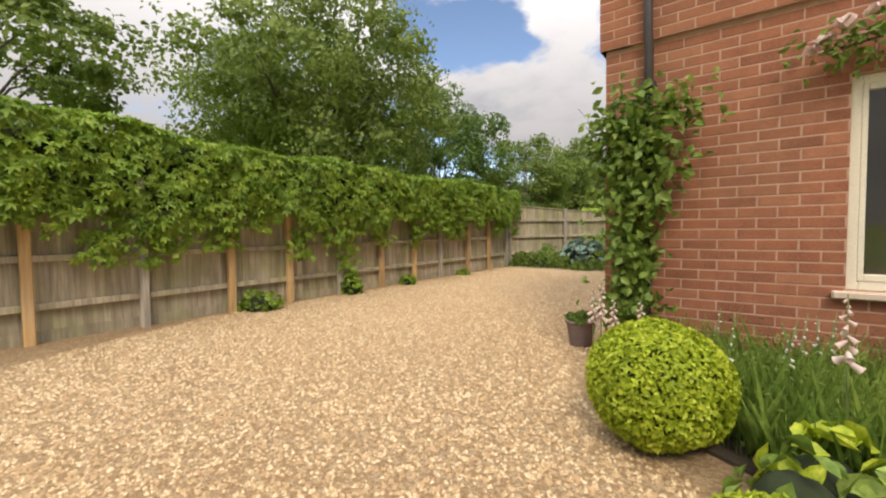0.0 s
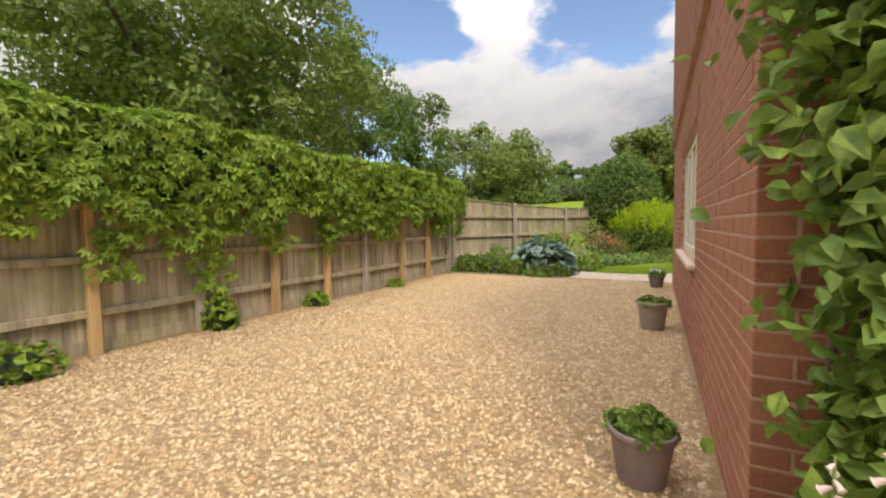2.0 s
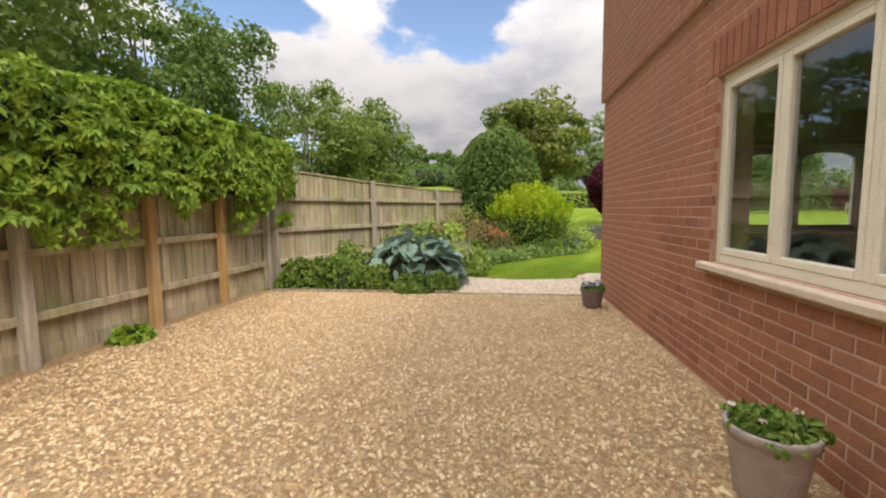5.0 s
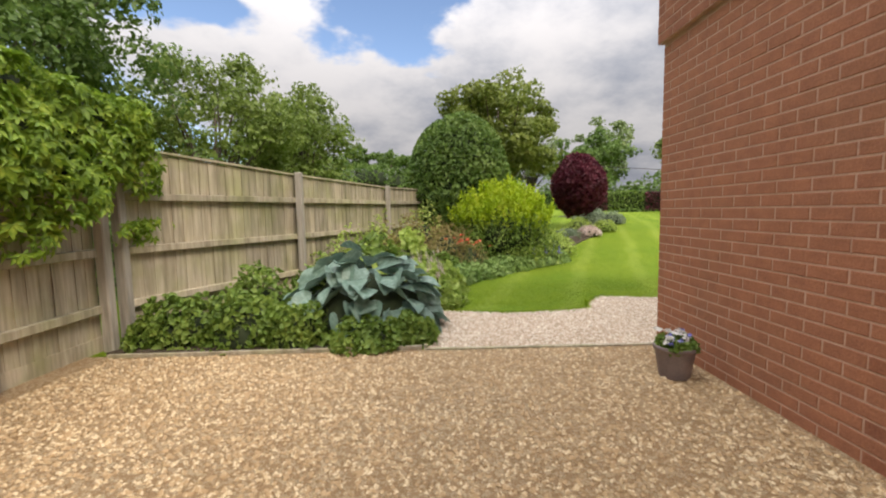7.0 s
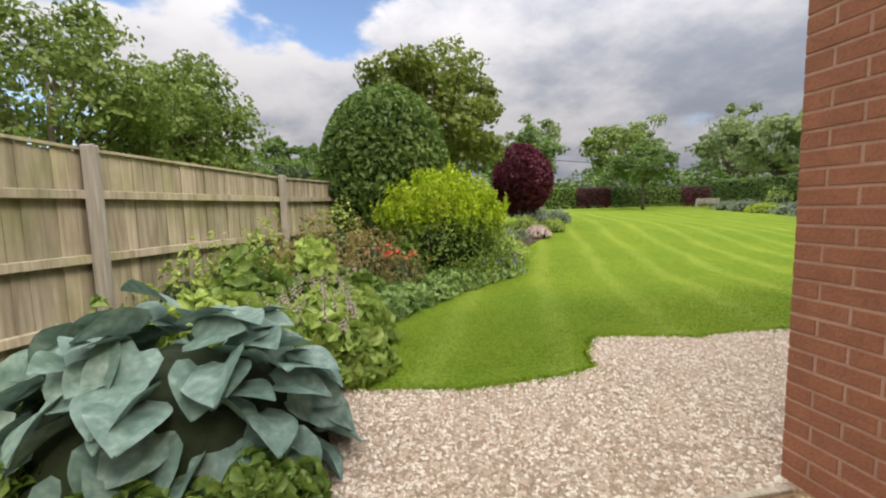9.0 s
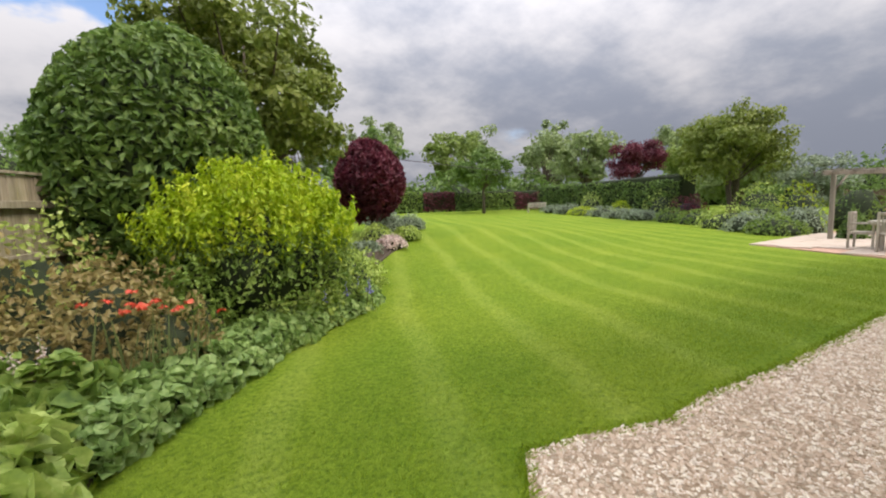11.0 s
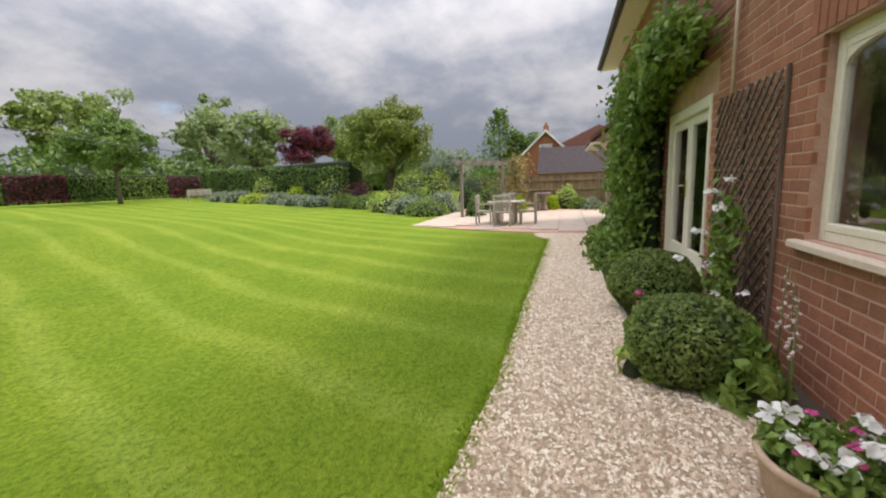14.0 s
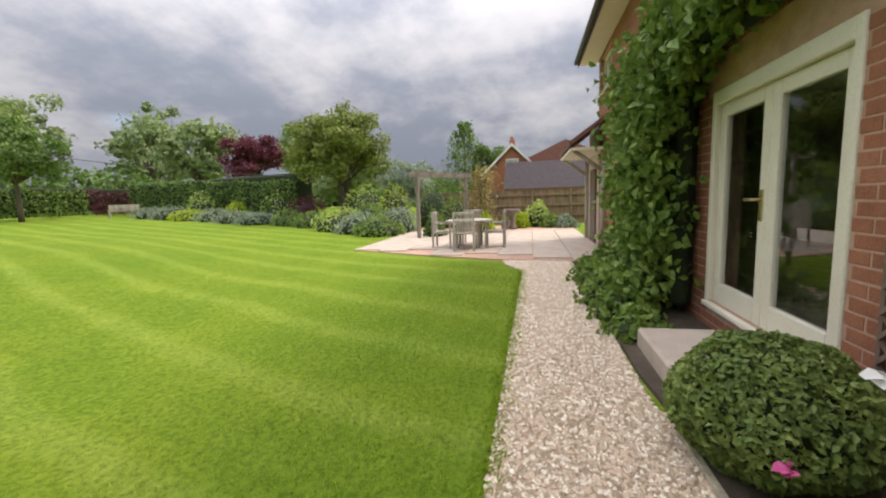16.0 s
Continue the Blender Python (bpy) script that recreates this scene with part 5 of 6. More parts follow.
for x, y, r, h in ((-6.62, 13.45, 0.3, 0.32), (-6.3, 13.55, 0.45, 0.5), (-5.6, 13.5, 0.5, 0.55), (-5.7, 14.1, 0.5, 0.7), (-5.0, 13.4, 0.4, 0.42), (-4.2, 13.32, 0.42, 0.32), (-3.75, 13.35, 0.25, 0.34), (-5.0, 14.5, 0.5, 0.8)):
    mound("border_foliage", (x, y), r, h, 1100, 0.078, "bush", "tangled dark green leaves at the front of the border", "plant", "leafy border plants", wide=0.65, depth=0.3, lumps=0.09)
for x, y, r, h, mt in ((-3.5, 15.15, 0.4, 0.45, "light"), (-3.4, 16.0, 0.38, 0.42, "light"), (-3.85, 14.9, 0.5, 0.5, "light"), (-4.6, 15.3, 0.55, 0.75, "light"), (-3.75, 15.7, 0.5, 0.5, "light"), (-4.5, 16.2, 0.6, 0.85, "bush"), (-3.7, 16.6, 0.55, 0.55, "light"), (-4.1, 17.4, 0.6, 0.9, "light"), (-3.5, 17.3, 0.45, 0.6, "bush")):
    mound("border_perennial", (x, y), r, h, 620, 0.165, mt, "leafy perennial with pale green leaves in the border", "plant", "perennials in the border", wide=0.72, depth=0.35, lumps=0.1)
for i in range(90):
    x, y = random.uniform(-4.4, -3.35), random.uniform(14.8, 17.6)
    spike("bistort_spike", (x, y, 0.38), random.uniform(0.18, 0.36), "mauve", "faded pink flower spike in the border", 10, 0.021, "pink flower spikes", base=0.5)
for x, y, r, h, mt in ((-4.8, 17.9, 0.6, 1.4, "light"), (-4.2, 18.4, 0.6, 1.35, "orange"), (-3.2, 18.6, 0.55, 1.15, "orange"), (-3.9, 19.4, 0.7, 1.5, "light"), (-2.75, 18.15, 0.42, 0.8, "orange"), (-4.9, 16.9, 0.6, 1.15, "light"), (-5.2, 16.2, 0.5, 1.0, "light"), (-4.5, 17.3, 0.5, 1.0, "orange"), (-3.7, 18.0, 0.5, 0.85, "orange"), (-3.3, 19.2, 0.5, 1.1, "orange"), (-2.5, 18.7, 0.4, 0.8, "bush")):
    mound("tall_perennial", (x, y), r, h, 1100, 0.075, mt, "tall feathery perennial with rusty tints", "plant", "tall perennials", depth=0.5, lumps=0.12, core="core")
rf_ = thing("red_crocosmia", (-2.85, 17.75, 0.3), "bright red flowers among rusty leaves in the border", "flower")
blossoms("flowers", near((-2.85, 17.7, 0.78), (0.22, 0.12, 0.07), 14), 0.055, "red", rf_, 5)
blades("stems", near((-2.85, 17.75, 0.02), (0.2, 0.12, 0.0), 40), 0.78, 0.01, "stem", rf_, 0.2)
for i in range(15):
    q = i / 14
    x, y = (-3.2 + 1.15 * min(1, q * 2.2), 16.9 + 1.4 * min(1, q * 2.2)) if q < 0.45 else (-2.0 + 1.75 * (q - 0.45) / 0.55, 18.35 + 1.6 * (q - 0.45) / 0.55)
    mound("ground_cover", (x - 0.1, y + 0.08), 0.48, 0.30 + 0.04 * math.sin(i * 2), 420, 0.105, "ground_cover", "low mat of rounded mid-green leaves at the lawn edge", "plant", "ground cover at the lawn edge", wide=0.8, loose=0.6)
    if i > 7:
        mound("blue_geranium", (x - 0.1, y + 0.35), 0.3, 0.5, 160, 0.07, "light", "leafy geranium with small blue flowers", "plant", "geraniums", wide=0.8)
for x, y, r, h in ((-0.6, 19.7, 0.5, 0.72), (-0.15, 20.25, 0.5, 0.8), (-1.1, 19.15, 0.42, 0.6), (0.2, 20.9, 0.5, 0.7)):
    mound("blue_geranium", (x - 0.1, y + 0.1), r, h, 700, 0.08, "light", "leafy geranium with small blue flowers", "plant", "geraniums", wide=0.7, depth=0.35, lumps=0.1)
for i in range(9):
    x, y = random.uniform(-1.6, -0.2), random.uniform(18.6, 19.9)
    spike("bluebell_spike", (x, y, 0.2), 0.36, "blue", "small blue flowers at the lawn edge", 6, 0.025, "blue flowers")
yb = thing("golden_shrub", (-1.75, 19.7, 0.1), "bright yellow-green golden shrub with upright shoots", "shrub")
zg = rise(-1.75, 19.7)
tips, low_tips = [], []
for _ in range(560):
    a, q = random.uniform(0, 6.28), math.sqrt(random.random())
    foot = np.array([-1.75 + 0.95 * math.cos(a) * q, 19.7 + 0.85 * math.sin(a) * q, zg + 0.35])
    reach = 0.42 * q * random.uniform(0.6, 1.25)
    head = np.array([foot[0] + reach * math.cos(a), foot[1] + reach * math.sin(a), zg + 0.5 + 1.68 * math.sqrt(1 - 0.72 * q * q) * random.uniform(0.86, 1.12)])
    f = rng.uniform(0.25, 1.0, 40) ** 0.7
    pts = foot + (head - foot) * f[:, None] + rng.normal(size=(40, 3)) * (0.055 * (1.25 - f))[:, None]
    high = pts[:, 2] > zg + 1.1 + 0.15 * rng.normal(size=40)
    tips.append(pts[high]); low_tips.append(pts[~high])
P = np.concatenate(tips)
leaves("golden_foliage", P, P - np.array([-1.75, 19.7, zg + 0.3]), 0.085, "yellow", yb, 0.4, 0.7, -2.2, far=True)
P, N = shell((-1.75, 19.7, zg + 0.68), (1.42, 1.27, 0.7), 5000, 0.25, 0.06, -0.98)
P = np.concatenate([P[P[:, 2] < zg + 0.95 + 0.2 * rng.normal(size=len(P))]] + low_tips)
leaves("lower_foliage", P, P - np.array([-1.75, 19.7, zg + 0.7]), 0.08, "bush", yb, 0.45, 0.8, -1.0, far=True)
# added dark blob, shade inside the golden shrub by colour
Mesh().blob((-1.75, 19.7, zg + 0.8), (1.0, 0.9, 0.72), 18, 0.15).done("core", "core", yb)
Mesh().tube([(-1.75, 19.7, zg - 0.05), (-1.75, 19.7, zg + 0.7)], 0.1, 7).done("stem", "bark", yb)
ball("domed_shrub", (-2.75, 21.5), 1.6, 2.1, 2.15, 15000, 0.16, "tree_dark", "tall clipped dome of glossy dark green leaves", "shrub", depth=0.14, lumps=0.016, wide=0.45)
tree("small_tree", (-1.35, 23.6), 6.3, 3.9, 2.1, 1.95, 15000, 80, 0.16, 0.42, "tree_olive", "small spreading tree with olive green leaves", inner=0.25)
ball("purple_shrub", (2.5, 26.3), 1.08, 1.72, 1.3, 10000, 0.22, "purple", "round purple-leaved smoke bush", "shrub", core="core_purple", depth=0.34, lumps=0.025, loose=1.3, wide=0.32)
for x, y, r, h, mt in ((1.2, 23.6, 0.6, 0.55, "silver"), (2.2, 24.2, 0.6, 0.5, "mauve"), (3.2, 25.2, 0.6, 0.6, "light"), (4.3, 27.2, 0.8, 0.75, "silver"), (4.0, 28.6, 1.0, 0.9, "silver"), (0.3, 22.3, 0.6, 0.7, "light"), (4.4, 30.5, 1.0, 0.7, "silver"), (3.0, 26.0, 0.9, 0.8, "silver"), (2.2, 25.2, 0.8, 0.7, "light")):
    mound("low_shrub", (x, y), r * 0.75, h * 0.72, 800, 0.09, mt, "low grey-green mound of flowers at the lawn edge", "plant", "mounds along the lawn", depth=0.3)
ball("golden_conifer", (4.4, 32.5), 0.7, 1.4, 1.5, 2500, 0.12, "yellow", "small golden conifer behind the purple bush", "bush")

# hedges
def hedge(name, a, b, w, h, mats, label, n, size=0.16):
    a, b = Vector((*a, rise(*a))), Vector((*b, rise(*b)))
    t = thing(name, tuple(a), label, "hedge")
    d = b - a
    L = math.hypot(d.x, d.y)
    u = Vector((d.x / L, d.y / L, 0)); v = Vector((-u.y, u.x, 0))
    k = len(mats)
    for i, mt in enumerate(mats):
        m = n // k
        s = rng.uniform(i / k, (i + 1) / k, m)
        side = rng.integers(0, 4, m)
        zz = np.where(side < 3, rng.uniform(0.02, 1, m) * h, h)
        o = np.where(side == 0, w / 2, np.where(side < 3, -w / 2, rng.uniform(-w / 2, w / 2, m)))
        z_ = zz + 0.05 * np.sin(s * L * 1.7) + 0.04 * rng.normal(size=m)
        o = o + 0.07 * rng.normal(size=m) + 0.06 * np.sin(s * L * 2.3)
        P = np.stack([a.x + d.x * s + v.x * o, a.y + d.y * s + v.y * o, a.z + d.z * s + z_], 1)
        N = np.stack([v.x * np.sign(o), v.y * np.sign(o), np.where(side == 3, 1.5, 0.3)], 1)
        leaves("foliage", P, N, size, mt, t, 0.7, 0.8, far=True)
    m4 = Matrix.Translation(a) @ Matrix.Rotation(math.atan2(d.y, d.x), 4, "Z")
    # added dark box that blocks light and paints the hedge's inner shade
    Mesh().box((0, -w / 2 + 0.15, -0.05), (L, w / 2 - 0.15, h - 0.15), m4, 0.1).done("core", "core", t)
    return t


hedge("clipped_hedge", (28.9, 45.0), (24.9, 28.3), 1.6, 2.45, ["tree_dark"], "tall clipped dark green hedge across the garden", 9000)
hedge("mixed_hedge", (3.0, 50.5), (29.5, 46.6), 1.2, 1.75, ["light", "tree_dark", "purple", "bush", "purple", "tree_dark", "bush", "purple"], "mixed green and copper hedge at the end of the lawn", 11000)

# far side of the lawn
for i, (x, y, r, h, mt) in enumerate(((25.2, 40.0, 1.3, 0.8, "silver"), (24.7, 38.0, 1.4, 0.9, "silver"), (24.0, 36.0, 1.2, 0.7, "yellow"), (23.6, 33.6, 1.3, 0.8, "silver"), (22.8, 31.6, 1.3, 0.75, "silver"), (22.0, 29.7, 1.2, 0.7, "silver"), (25.4, 36.2, 1.2, 1.7, "light"),
                                      (24.6, 33.0, 0.9, 1.2, "yellow"), (21.6, 27.4, 1.1, 0.8, "bush"), (20.6, 25.6, 1.0, 0.8, "bush"), (23.0, 27.2, 1.1, 1.6, "purple"), (19.2, 23.4, 1.4, 1.0, "light"), (18.0, 21.9, 1.2, 0.9, "silver"), (17.0, 20.7, 1.0, 0.8, "bush"),
                                      (20.4, 22.6, 1.3, 1.3, "bush"), (24.6, 29.6, 1.4, 2.1, "light"), (22.5, 23.4, 1.5, 2.3, "light"), (18.6, 20.4, 0.9, 1.1, "silver"))):
    mound("border_shrub", (x, y), r, h, 650, 0.13, mt, "rounded low shrub in the far border", "shrub", "shrubs in the far border", core="core_purple" if mt == "purple" else "core", depth=0.25)
tree("spreading_tree", (24.0, 25.4), 7.2, 4.2, 2.6, 2.1, 14000, 80, 0.2, 0.6, "tree_olive", "spreading multi-stemmed tree over the far border", 4, 0.13, 0.35)
tree("copper_tree", (29.4, 35.0), 6.5, 4.2, 2.3, 1.8, 8000, 50, 0.22, 0.5, "purple", "dark copper-leaved tree behind the hedge", inner=0.2)
tree("lawn_tree", (20.3, 44.0), 5.8, 3.9, 2.4, 1.7, 8000, 55, 0.22, 0.5, "tree_dark", "small round-headed tree standing on the lawn", 1, 0.16, 0.3)
tree("white_shrub", (24.6, 22.0), 3.6, 2.2, 1.6, 1.5, 4500, 22, 0.16, 0.4, "silver", "pale flowering shrub beside the pergola", 3, 0.06, 0.2)
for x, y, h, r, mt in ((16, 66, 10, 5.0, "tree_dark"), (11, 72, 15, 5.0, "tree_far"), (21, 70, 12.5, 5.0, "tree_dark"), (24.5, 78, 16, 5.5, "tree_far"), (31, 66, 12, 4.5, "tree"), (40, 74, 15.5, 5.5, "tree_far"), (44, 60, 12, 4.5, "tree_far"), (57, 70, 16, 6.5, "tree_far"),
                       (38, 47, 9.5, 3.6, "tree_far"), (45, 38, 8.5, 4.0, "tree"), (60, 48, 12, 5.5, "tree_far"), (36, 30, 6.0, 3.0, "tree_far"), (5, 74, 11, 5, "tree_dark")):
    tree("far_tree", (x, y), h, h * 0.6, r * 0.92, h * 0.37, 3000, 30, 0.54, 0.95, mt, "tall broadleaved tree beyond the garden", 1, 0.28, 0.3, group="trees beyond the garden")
for i in range(22):
    q = i / 21
    x, y = (0 + 52 * min(1, q * 1.6), 63 - 8 * q) if q < 0.62 else (52 + 14 * (q - 0.62), 56 - 100 * (q - 0.62))
    mound("distant_thicket", (x, y), 4.2, 4.0 + 1.2 * math.sin(i * 2.1), 1000, 0.62, "tree_dark", "dense thicket beyond the end of the garden", "bush", "thickets beyond the garden", depth=0.3, lumps=0.1)
# conifer near the neighbour's house
cf = thing("conifer", (45, 21.5, 0), "tall dark blue-green conifer near the neighbouring house", "tree")
P = np.concatenate([np.stack([45 + (9.6 - z) ** 0.75 * 0.74 * rng.uniform(0.3, 1, 260) * (1 + 0.3 * np.sin(3 * a + 2 * z)) * np.cos(a), 21.5 + (9.6 - z) ** 0.75 * 0.74 * rng.uniform(0.3, 1, 260) * (1 + 0.3 * np.sin(3 * a + 2 * z)) * np.sin(a), z + 0.2 * rng.normal(size=260)], 1) for z in np.arange(1.5, 9.2, 0.55) for a in [rng.uniform(0, 6.28, 260)]])
leaves("foliage", P, P - np.array([45, 21.5, 3]), 0.32, "tree_dark", cf, 0.4, far=True)
Mesh().tube([(45, 21.5, -0.05), (45, 21.5, 9.0)], [0.2, 0.03], 8).done("trunk", "bark", cf)

tree("far_tree", (46, 19.0), 8, 4.6, 2.0, 2.4, 3000, 26, 0.36, 0.6, "tree_dark", "dark round tree near the neighbouring house", 1, 0.2, 0.2, group="trees beyond the garden")

# trees behind the long fence
tree("big_tree", (-13.2, 10.2), 11, 6.4, 5.0, 4.2, 42000, 240, 0.175, 0.66, "tree", "large spreading tree overhanging the timber fence", 2, 0.3, 0.2)
tree("birch_tree", (-14.5, 1.0), 10, 6.6, 3.4, 3.2, 13000, 50, 0.18, 0.5, "tree", "loose light-leaved tree behind the fence", 1, 0.14, 0.4)
tree("field_tree", (-14.0, 18.2), 9.4, 5.2, 3.9, 3.9, 26000, 130, 0.165, 0.55, "tree_dark", "broadleaved tree beside the field", 1, 0.2, 0.3, group="trees beside the field")
tree("field_tree", (-11.6, 24.5), 7.2, 3.9, 3.0, 3.1, 20000, 90, 0.165, 0.55, "tree", "broadleaved tree beside the field", 1, 0.2, 0.3, group="trees beside the field")
tree("field_tree", (-10.4, 30.5), 8, 4.3, 2.5, 2.9, 12000, 90, 0.2, 0.55, "tree", "broadleaved tree beside the field", 1, 0.18, 0.3, group="trees beside the field")
tree("field_tree", (-21, 14), 9, 5.0, 4.5, 4.0, 12000, 60, 0.26, 0.7, "tree_dark", "broadleaved tree beside the field", 1, 0.25, 0.3, group="trees beside the field")
for x, y, r, h in ((-10.5, 16.5, 1.8, 2.6), (-10.2, 20.5, 1.9, 2.7), (-9.3, 23.6, 1.5, 2.2), (-10.5, 12.0, 1.8, 2.6), (-10.5, 6.5, 1.8, 2.4), (-9.3, 27.5, 1.6, 2.0)):
    mound("field_hedge", (x, y), r, h, 2200, 0.17, "tree_dark", "overgrown hedgerow bush behind the fence", "bush", "hedgerow bushes", depth=0.3, lumps=0.1)
for x, y in ((-16, 74), (-11, 78), (-7, 72), (-21, 70), (-2, 80), (-27, 66), (1.5, 72)):
    tree("far_tree", (x, y), 6.5, 3.6, 3.0, 2.9, 2600, 20, 0.42, 0.7, "tree_dark", "dark tree on the hill across the field", 1, 0.2, 0.2, group="trees on the hill")


for i in range(9):
    mound("hill_thicket", (-30 + 4.2 * i, 68 + 3 * math.sin(i * 1.7)), 3.6, 3.6 + math.sin(i * 2.3), 900, 0.42, "tree_dark", "dark hedgerow thicket on the hill", "bush", "thickets on the hill", depth=0.3, lumps=0.1)


# ---- patio furniture, pergola, fence, neighbour ----
def garden_chair(at, turn):
    x, y = at
    t = thing("garden_chair", (0, 0, 0), "weathered grey teak garden armchair on the patio", "chair", "chairs round the patio table")
    for px, py, h in ((-0.25, -0.24, 0.65), (0.25, -0.24, 0.65), (-0.25, 0.24, 0.98), (0.25, 0.24, 0.98)):
        Mesh().box((px - 0.025, py - 0.025, 0), (px + 0.025, py + 0.025, h), None, 0.005).done("leg", "grey_wood", t)
    for k in range(6):
        Mesh().box((-0.26, -0.25 + k * 0.083, 0.42), (0.26, -0.18 + k * 0.083, 0.445), None, 0.004).done("seat_slat", "grey_wood", t)
    for k in range(7):
        Mesh().box((-0.2 + k * 0.06, 0.225, 0.47), (-0.165 + k * 0.06, 0.245, 0.9)).done("back_slat", "grey_wood", t)
    Mesh().box((-0.27, 0.215, 0.9), (0.27, 0.265, 0.98), None, 0.01).done("top_rail", "grey_wood", t)
    for px in (-0.25, 0.25):
        Mesh().box((px - 0.03, -0.27, 0.65), (px + 0.03, 0.23, 0.675), None, 0.006).done("arm", "grey_wood", t)
        Mesh().box((px - 0.018, -0.22, 0.38), (px + 0.018, 0.22, 0.42)).done("side_rail", "grey_wood", t)
    t.matrix_world = pose(x, y, 0.06, 0, 0, turn)
    return t


TX, TY = 12.9, 16.55
first_chair = garden_chair((TX, TY + 0.72), 0)
for dx, dy, a in ((-0.7, 0.0, 90), (0.0, -0.72, 180), (0.72, 0.0, -90)):
    copy_thing(first_chair, pose(TX + dx, TY + dy, 0.06, 0, 0, a))
tb = thing("patio_table", (TX, TY, 0.06), "round weathered grey teak table on the patio", "table")
for k in range(10):
    yk = -0.6 + k * 0.121
    half = math.sqrt(max(0.02, 0.62 ** 2 - (yk + 0.06) ** 2))
    Mesh().box((TX - half, TY + yk, 0.77), (TX + half, TY + yk + 0.112, 0.8), None, 0.004).done("slat", "grey_wood", tb)
Mesh().lathe([(0.58, 0.70), (0.6, 0.70), (0.6, 0.769), (0.58, 0.769), (0.58, 0.70)], 28, (TX, TY, 0)).done("apron", "grey_wood", tb)
for a in (0.8, 2.37, 3.94, 5.5):
    px, py = TX + 0.42 * math.cos(a), TY + 0.42 * math.sin(a)
    Mesh().box((px - 0.035, py - 0.035, 0.06), (px + 0.035, py + 0.035, 0.77), None, 0.006).done("leg", "grey_wood", tb)
bn = thing("garden_bench", (24.9, 42.0, rise(24.9, 42)), "pale weathered wooden bench at the end of the lawn", "bench")
zb = rise(24.9, 42)
bm4 = pose(24.9, 42.0, zb, 0, 0, 150)
for px in (-0.8, 0.8):
    for py, h in ((-0.22, 0.6), (0.22, 0.9)):
        Mesh().box((px - 0.035, py - 0.035, 0), (px + 0.035, py + 0.035, h), bm4, 0.005).done("leg", "grey_wood", bn)
    Mesh().box((px - 0.035, -0.25, 0.6), (px + 0.035, 0.25, 0.64), bm4, 0.005).done("arm", "grey_wood", bn)
for k in range(4):
    Mesh().box((-0.8, -0.24 + k * 0.12, 0.42), (0.8, -0.14 + k * 0.12, 0.45), bm4, 0.004).done("seat_slat", "grey_wood", bn)
for k in range(4):
    Mesh().box((-0.8, 0.2, 0.5 + k * 0.11), (0.8, 0.23, 0.59 + k * 0.11), bm4, 0.004).done("back_slat", "grey_wood", bn)
pg = thing("pergola", (16.5, 18.4, 0.0), "weathered timber pergola at the edge of the patio", "pergola")
PP = [(15.6, 18.7), (18.1, 17.4), (16.2, 19.6), (18.7, 18.3)]
for x, y in PP[:2]:
    Mesh().box((x - 0.06, y - 0.06, 0.0), (x + 0.06, y + 0.06, 2.15), None, 0.01).done("post", "pergola_wood", pg)
for (a, b) in ((PP[0], PP[1]),):
    d = Vector((b[0] - a[0], b[1] - a[1], 0))
    m = Matrix.Translation((a[0], a[1], 2.15)) @ Matrix.Rotation(math.atan2(d.y, d.x), 4, "Z")
    Mesh().box((-0.4, -0.035, 0), (d.length + 0.4, 0.035, 0.15), m, 0.008).done("beam", "pergola_wood", pg)
    for s in (0, 1):
        u0 = 0.06 if s == 0 else d.length - 0.06
        g = Mesh().tube([m @ Vector((u0, 0, -0.5)), m @ Vector((u0 + (0.42 if s == 0 else -0.42), 0, 0.02))], 0.035, 6)
        g.done("brace", "pergola_wood", pg)
for k in range(5):
    a = Vector((*PP[0], 0)).lerp(Vector((*PP[1], 0)), k / 4)
    m = Matrix.Translation((a.x, a.y, 2.3)) @ Matrix.Rotation(radians(62), 4, "Z")
    Mesh().box((-0.3, -0.022, -0.03), (0.3, 0.022, 0.05), m).done("rafter", "pergola_wood", pg)
rc = thing("rusty_climber", (18.9, 16.9, 0), "reddish brown climber hanging on the pergola end", "climber")
P = np.concatenate([near((18.9, 16.9, z), (0.3, 0.3, 0.2), 170) for z in (0.4, 0.8, 1.2, 1.6, 2.0, 2.3)])
P[:, 2] = np.maximum(P[:, 2], 0.06)
leaves("foliage", P, P - np.array([18.9, 16.9, 1.0]), 0.13, "orange", rc)
Mesh().tube([(18.9, 16.9, 0), (18.95, 16.9, 2.3)], 0.06, 7).done("stem", "bark", rc)
for x, y, r, h, mt in ((20.2, 14.6, 0.6, 1.25, "light"), (19.6, 15.3, 0.4, 0.65, "yellow"), (19.6, 14.1, 0.45, 0.6, "bush"), (19.4, 13.5, 0.5, 0.55, "silver"), (17.6, 16.6, 0.35, 0.75, "yellow"), (16.2, 18.3, 0.4, 0.95, "tree_dark"), (21.0, 21.3, 1.0, 2.1, "yellow"), (20.6, 18.2, 0.9, 1.5, "bush"), (22, 19.6, 1.2, 2.4, "tree_dark")):
    mound("patio_shrub", (x, y), r, h, 650, 0.11, mt, "small leafy shrub at the edge of the patio", "shrub", "shrubs round the patio", depth=0.3)
flowerpot("patio_pot", (18.6, 15.9), 0.2, 0.35, "pot", "dark flowerpot standing on the patio", 0.2).location.z = 0.055
bt = thing("stone_bird_table", (18.9, 15.6, 0.05), "low stone bird bath on the patio", "bird bath")
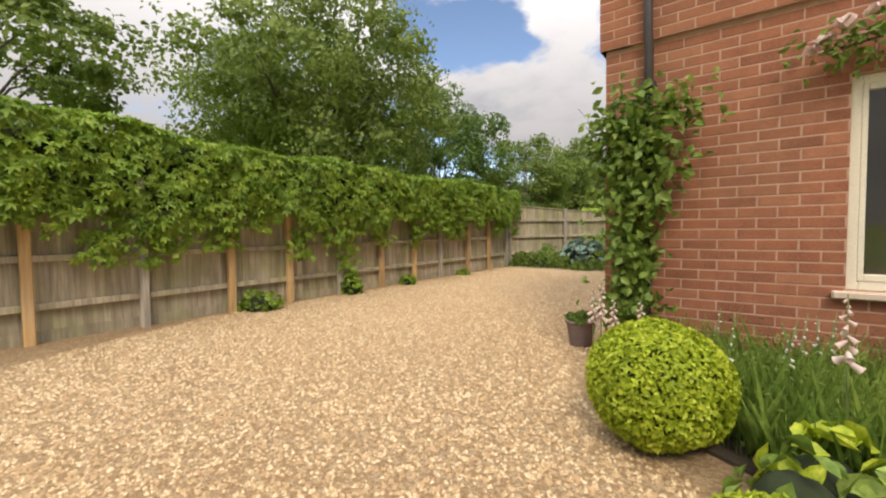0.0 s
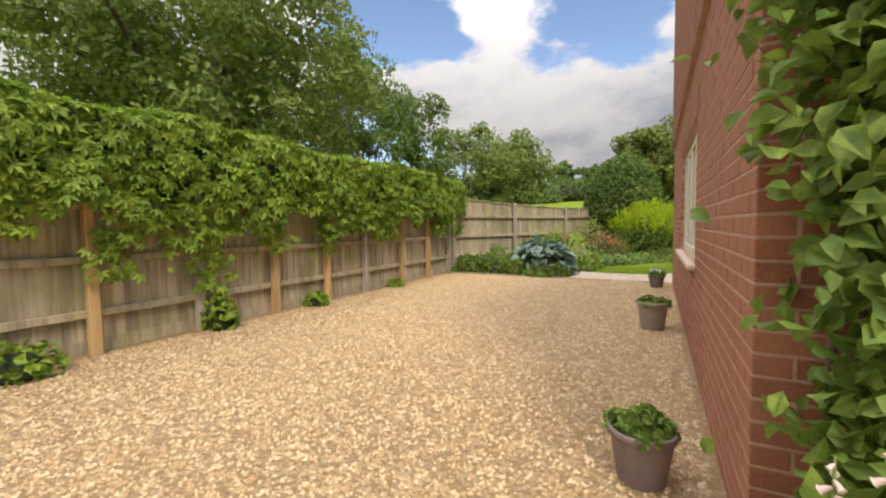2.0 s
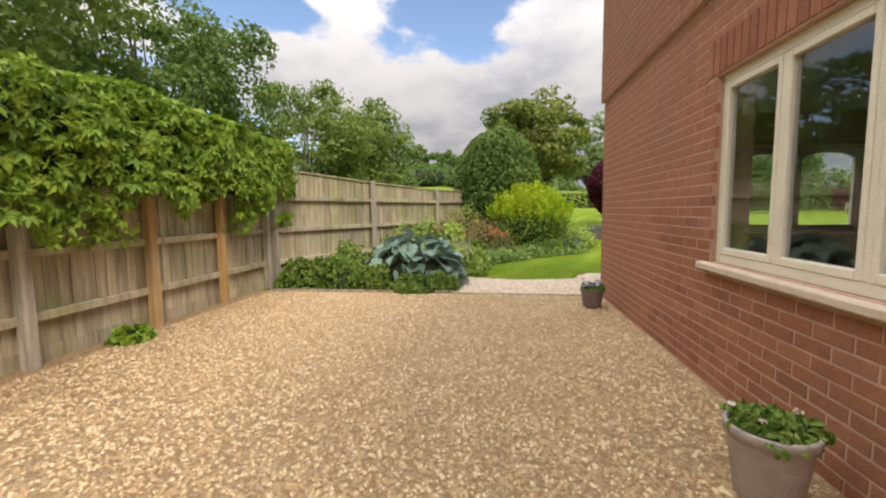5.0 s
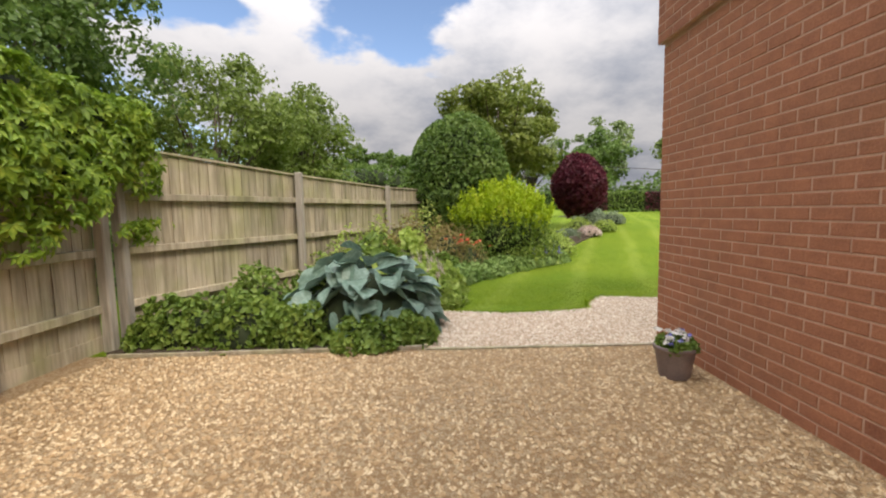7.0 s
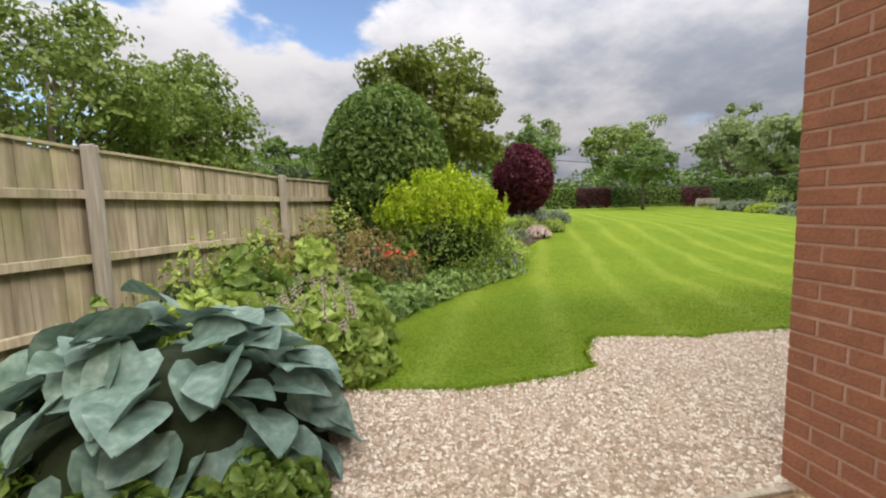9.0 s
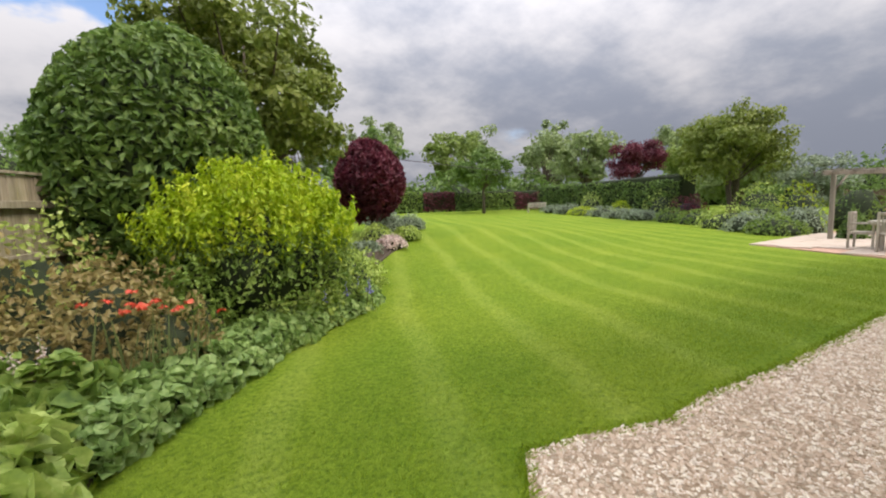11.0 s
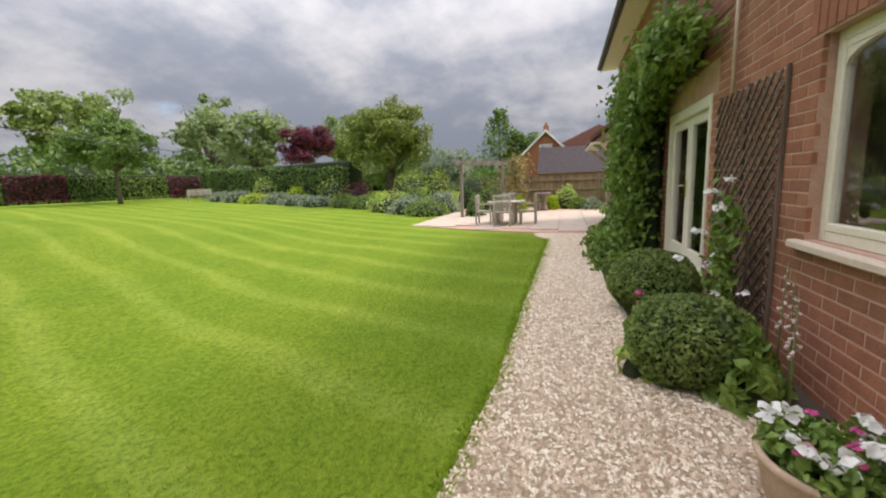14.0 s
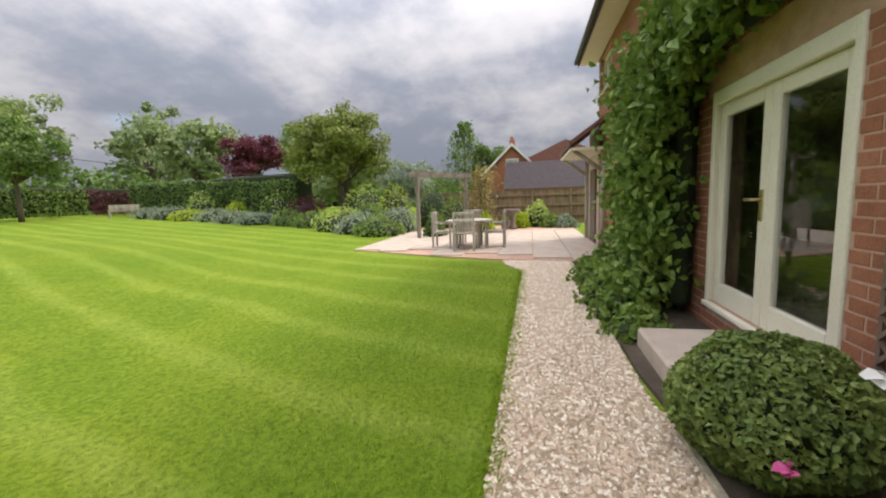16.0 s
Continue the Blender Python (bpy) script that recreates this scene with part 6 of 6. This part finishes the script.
Mesh().lathe([(0.01, 0), (0.18, 0), (0.16, 0.08), (0.09, 0.2), (0.09, 0.6), (0.28, 0.72), (0.3, 0.8), (0.25, 0.8), (0.01, 0.74)], 20, (18.9, 15.6, 0.05)).done("bowl", "pot", bt)
fence("boundary_fence", [(22.3, 11.2), (22.35, 13.0), (22.4, 14.8), (22.45, 16.6), (22.5, 18.4), (22.6, 20.2)], [1.62] * 6, "brown close-boarded fence behind the patio", None, -1, "fence_brown")
nb = thing("neighbour_house", (42, 15, 0), "neighbouring red brick house with a dark tiled roof", "house")
Mesh().box((36.2, 6.0, -0.1), (44, 16.7, 2.0)).done("low_wall", "brick", nb)
Mesh().add([(35.8, 5.6, 1.9), (35.8, 17.0, 1.9), (40, 17.0, 4.35), (40, 5.6, 4.35), (44.2, 5.6, 1.9), (44.2, 17.0, 1.9)], [(0, 1, 2, 3), (3, 2, 5, 4), (1, 5, 2), (0, 3, 4), (0, 4, 5, 1)]).done("low_roof", "slate", nb)
Mesh().add([(41.0, 14.0, -0.1), (41.0, 19.0, -0.1), (41.0, 19.0, 3.5), (41.0, 16.5, 5.9), (41.0, 14.0, 3.5), (50, 14.0, -0.1), (50, 19.0, -0.1), (50, 19.0, 3.5), (50, 16.5, 5.9), (50, 14.0, 3.5)],
           [(0, 1, 2, 3, 4), (5, 9, 8, 7, 6), (0, 4, 9, 5), (1, 6, 7, 2), (0, 5, 6, 1)]).done("gable_wall", "brick", nb)
for sgn in (-1, 1):
    e, rr = 16.5 + sgn * 2.9, 16.5
    Mesh().add([(40.7, e, 3.15), (40.7, rr, 5.95), (50, rr, 5.95), (50, e, 3.15), (40.7, e, 3.3), (40.7, rr, 6.1), (50, rr, 6.1), (50, e, 3.3)], [(0, 1, 2, 3), (4, 7, 6, 5), (0, 4, 5, 1), (3, 2, 6, 7), (0, 3, 7, 4), (1, 5, 6, 2)]).done("main_roof", "roof", nb)
    Mesh().add([(40.62, e, 3.05), (40.62, rr, 5.88), (40.62, rr, 6.14), (40.62, e, 3.3), (40.69, e, 3.05), (40.69, rr, 5.88), (40.69, rr, 6.14), (40.69, e, 3.3)], [(0, 1, 2, 3), (4, 7, 6, 5), (0, 4, 5, 1), (3, 2, 6, 7), (0, 3, 7, 4)]).done("bargeboard", "white", nb)
Mesh().add([(44, 7.0, 2.0), (50, 7.0, 2.0), (50, 7.0, 4.6), (44, 7.0, 4.6), (44, 16, 4.6), (50, 16, 4.6), (44, 11.5, 6.6), (50, 11.5, 6.6), (44, 16, 2), (50, 16, 2)], [(0, 1, 2, 3), (3, 2, 7, 6), (6, 7, 5, 4), (4, 5, 9, 8), (0, 3, 6, 4, 8), (1, 9, 5, 7, 2)]).done("red_roof", "roof", nb)
Mesh().box((40.93, 15.9, 3.95), (41.02, 17.1, 4.75), None, 0.01).done("window_frame", "white", nb)
Mesh().box((40.91, 16.0, 4.05), (40.925, 17.0, 4.65)).done("window_pane", "glass", nb)
Mesh().box((41.8, 16.25, 5.6), (42.4, 16.75, 6.6), None, 0.03).box((41.95, 16.4, 6.6), (42.25, 16.65, 6.85)).done("chimney", "brick", nb)
# washing line over the lawn
tagged(Mesh().tube([(2.9, 27.0, 3.3), (9, 27.5, 2.95), (14, 27.9, 2.8), (19, 28.3, 2.85), (24.3, 28.7, 3.0)], 0.012, 5).done("washing_line", "metal"), "thin washing line stretched across the lawn", "cable")


# ---- bricks and slabs of the walls and the patio ----
def lay(ob, m, length, z0, z1, openings, near):
    """Stretcher bond; the bricks of the near stretch are parts, the rest one part."""
    rest_v, rest_f, count = [], [], 0
    rows = int((z1 - max(0, z0)) / COURSE)
    base = max(0.0, z0)
    for r in range(rows):
        zc = base + (r + 0.5) * COURSE
        u = -(LONG / 2) * (r % 2)
        while u < length:
            spans = [(max(0, u), min(length, u + LONG - JOINT))]
            for o in openings:
                if o[2] - 0.08 < zc < o[3] + (0.29 if o[2] < 3 else 0.02):
                    pad = 0.15 if (zc > o[3] and o[2] < 3) else 0.0
                    cut = []
                    for a, b in spans:
                        if b <= o[0] - pad or a >= o[1] + pad:
                            cut.append((a, b))
                        else:
                            if a < o[0] - pad: cut.append((a, o[0] - pad))
                            if b > o[1] + pad: cut.append((o[1] + pad, b))
                    spans = cut
            for a, b in spans:
                if b - a < 0.025:
                    continue
                mm = m @ Matrix.Translation(((a + b) / 2 + random.uniform(-0.001, 0.001), random.uniform(-0.0015, 0.0015), zc)) @ Matrix.Diagonal((b - a, 1, COURSE - JOINT, 1))
                if near[0] <= (a + b) / 2 <= near[1] and near[2] <= zc <= near[3] and count < 300:
                    q = new("brick", brick_data)
                    q.matrix_world = mm
                    q.parent = ob
                    count += 1
                else:
                    k = len(rest_v)
                    rest_v += [tuple(mm @ Vector(p)) for p in BV]
                    rest_f += [tuple(i + k for i in f) for f in BF]
            u += LONG
    me = bpy.data.meshes.new("bricks")
    me.from_pydata(rest_v, [], rest_f)
    me.materials.append(M["brick"])
    rest = new("bricks", me)
    rest.parent = ob
    tagged(rest, kind="stuff")


for spec in WALLS:
    lay(*spec)

slab_data = Mesh().box((-0.5, -0.5, -0.03), (0.5, 0.5, 0.018), None, 0.006)
slab_data = slab_data.done("slab", "slab")
slab_me = slab_data.data
bpy.data.objects.remove(slab_data)
for i in range(9):
    for j in range(8):
        w = 0.82
        x, y = 10.95 + i * w + (0.3 if j % 2 else 0), 13.62 + j * w
        if inside((x - 0.35, y + 0.3), PATIO) and inside((x - 0.35, y - 0.3), PATIO):
            s = new("slab", slab_me)
            s.matrix_world = pose(x, y, 0.04 + random.uniform(-0.002, 0.002)) @ Matrix.Diagonal((w - 0.015, w - 0.015, 1, 1))
            s.parent = patio
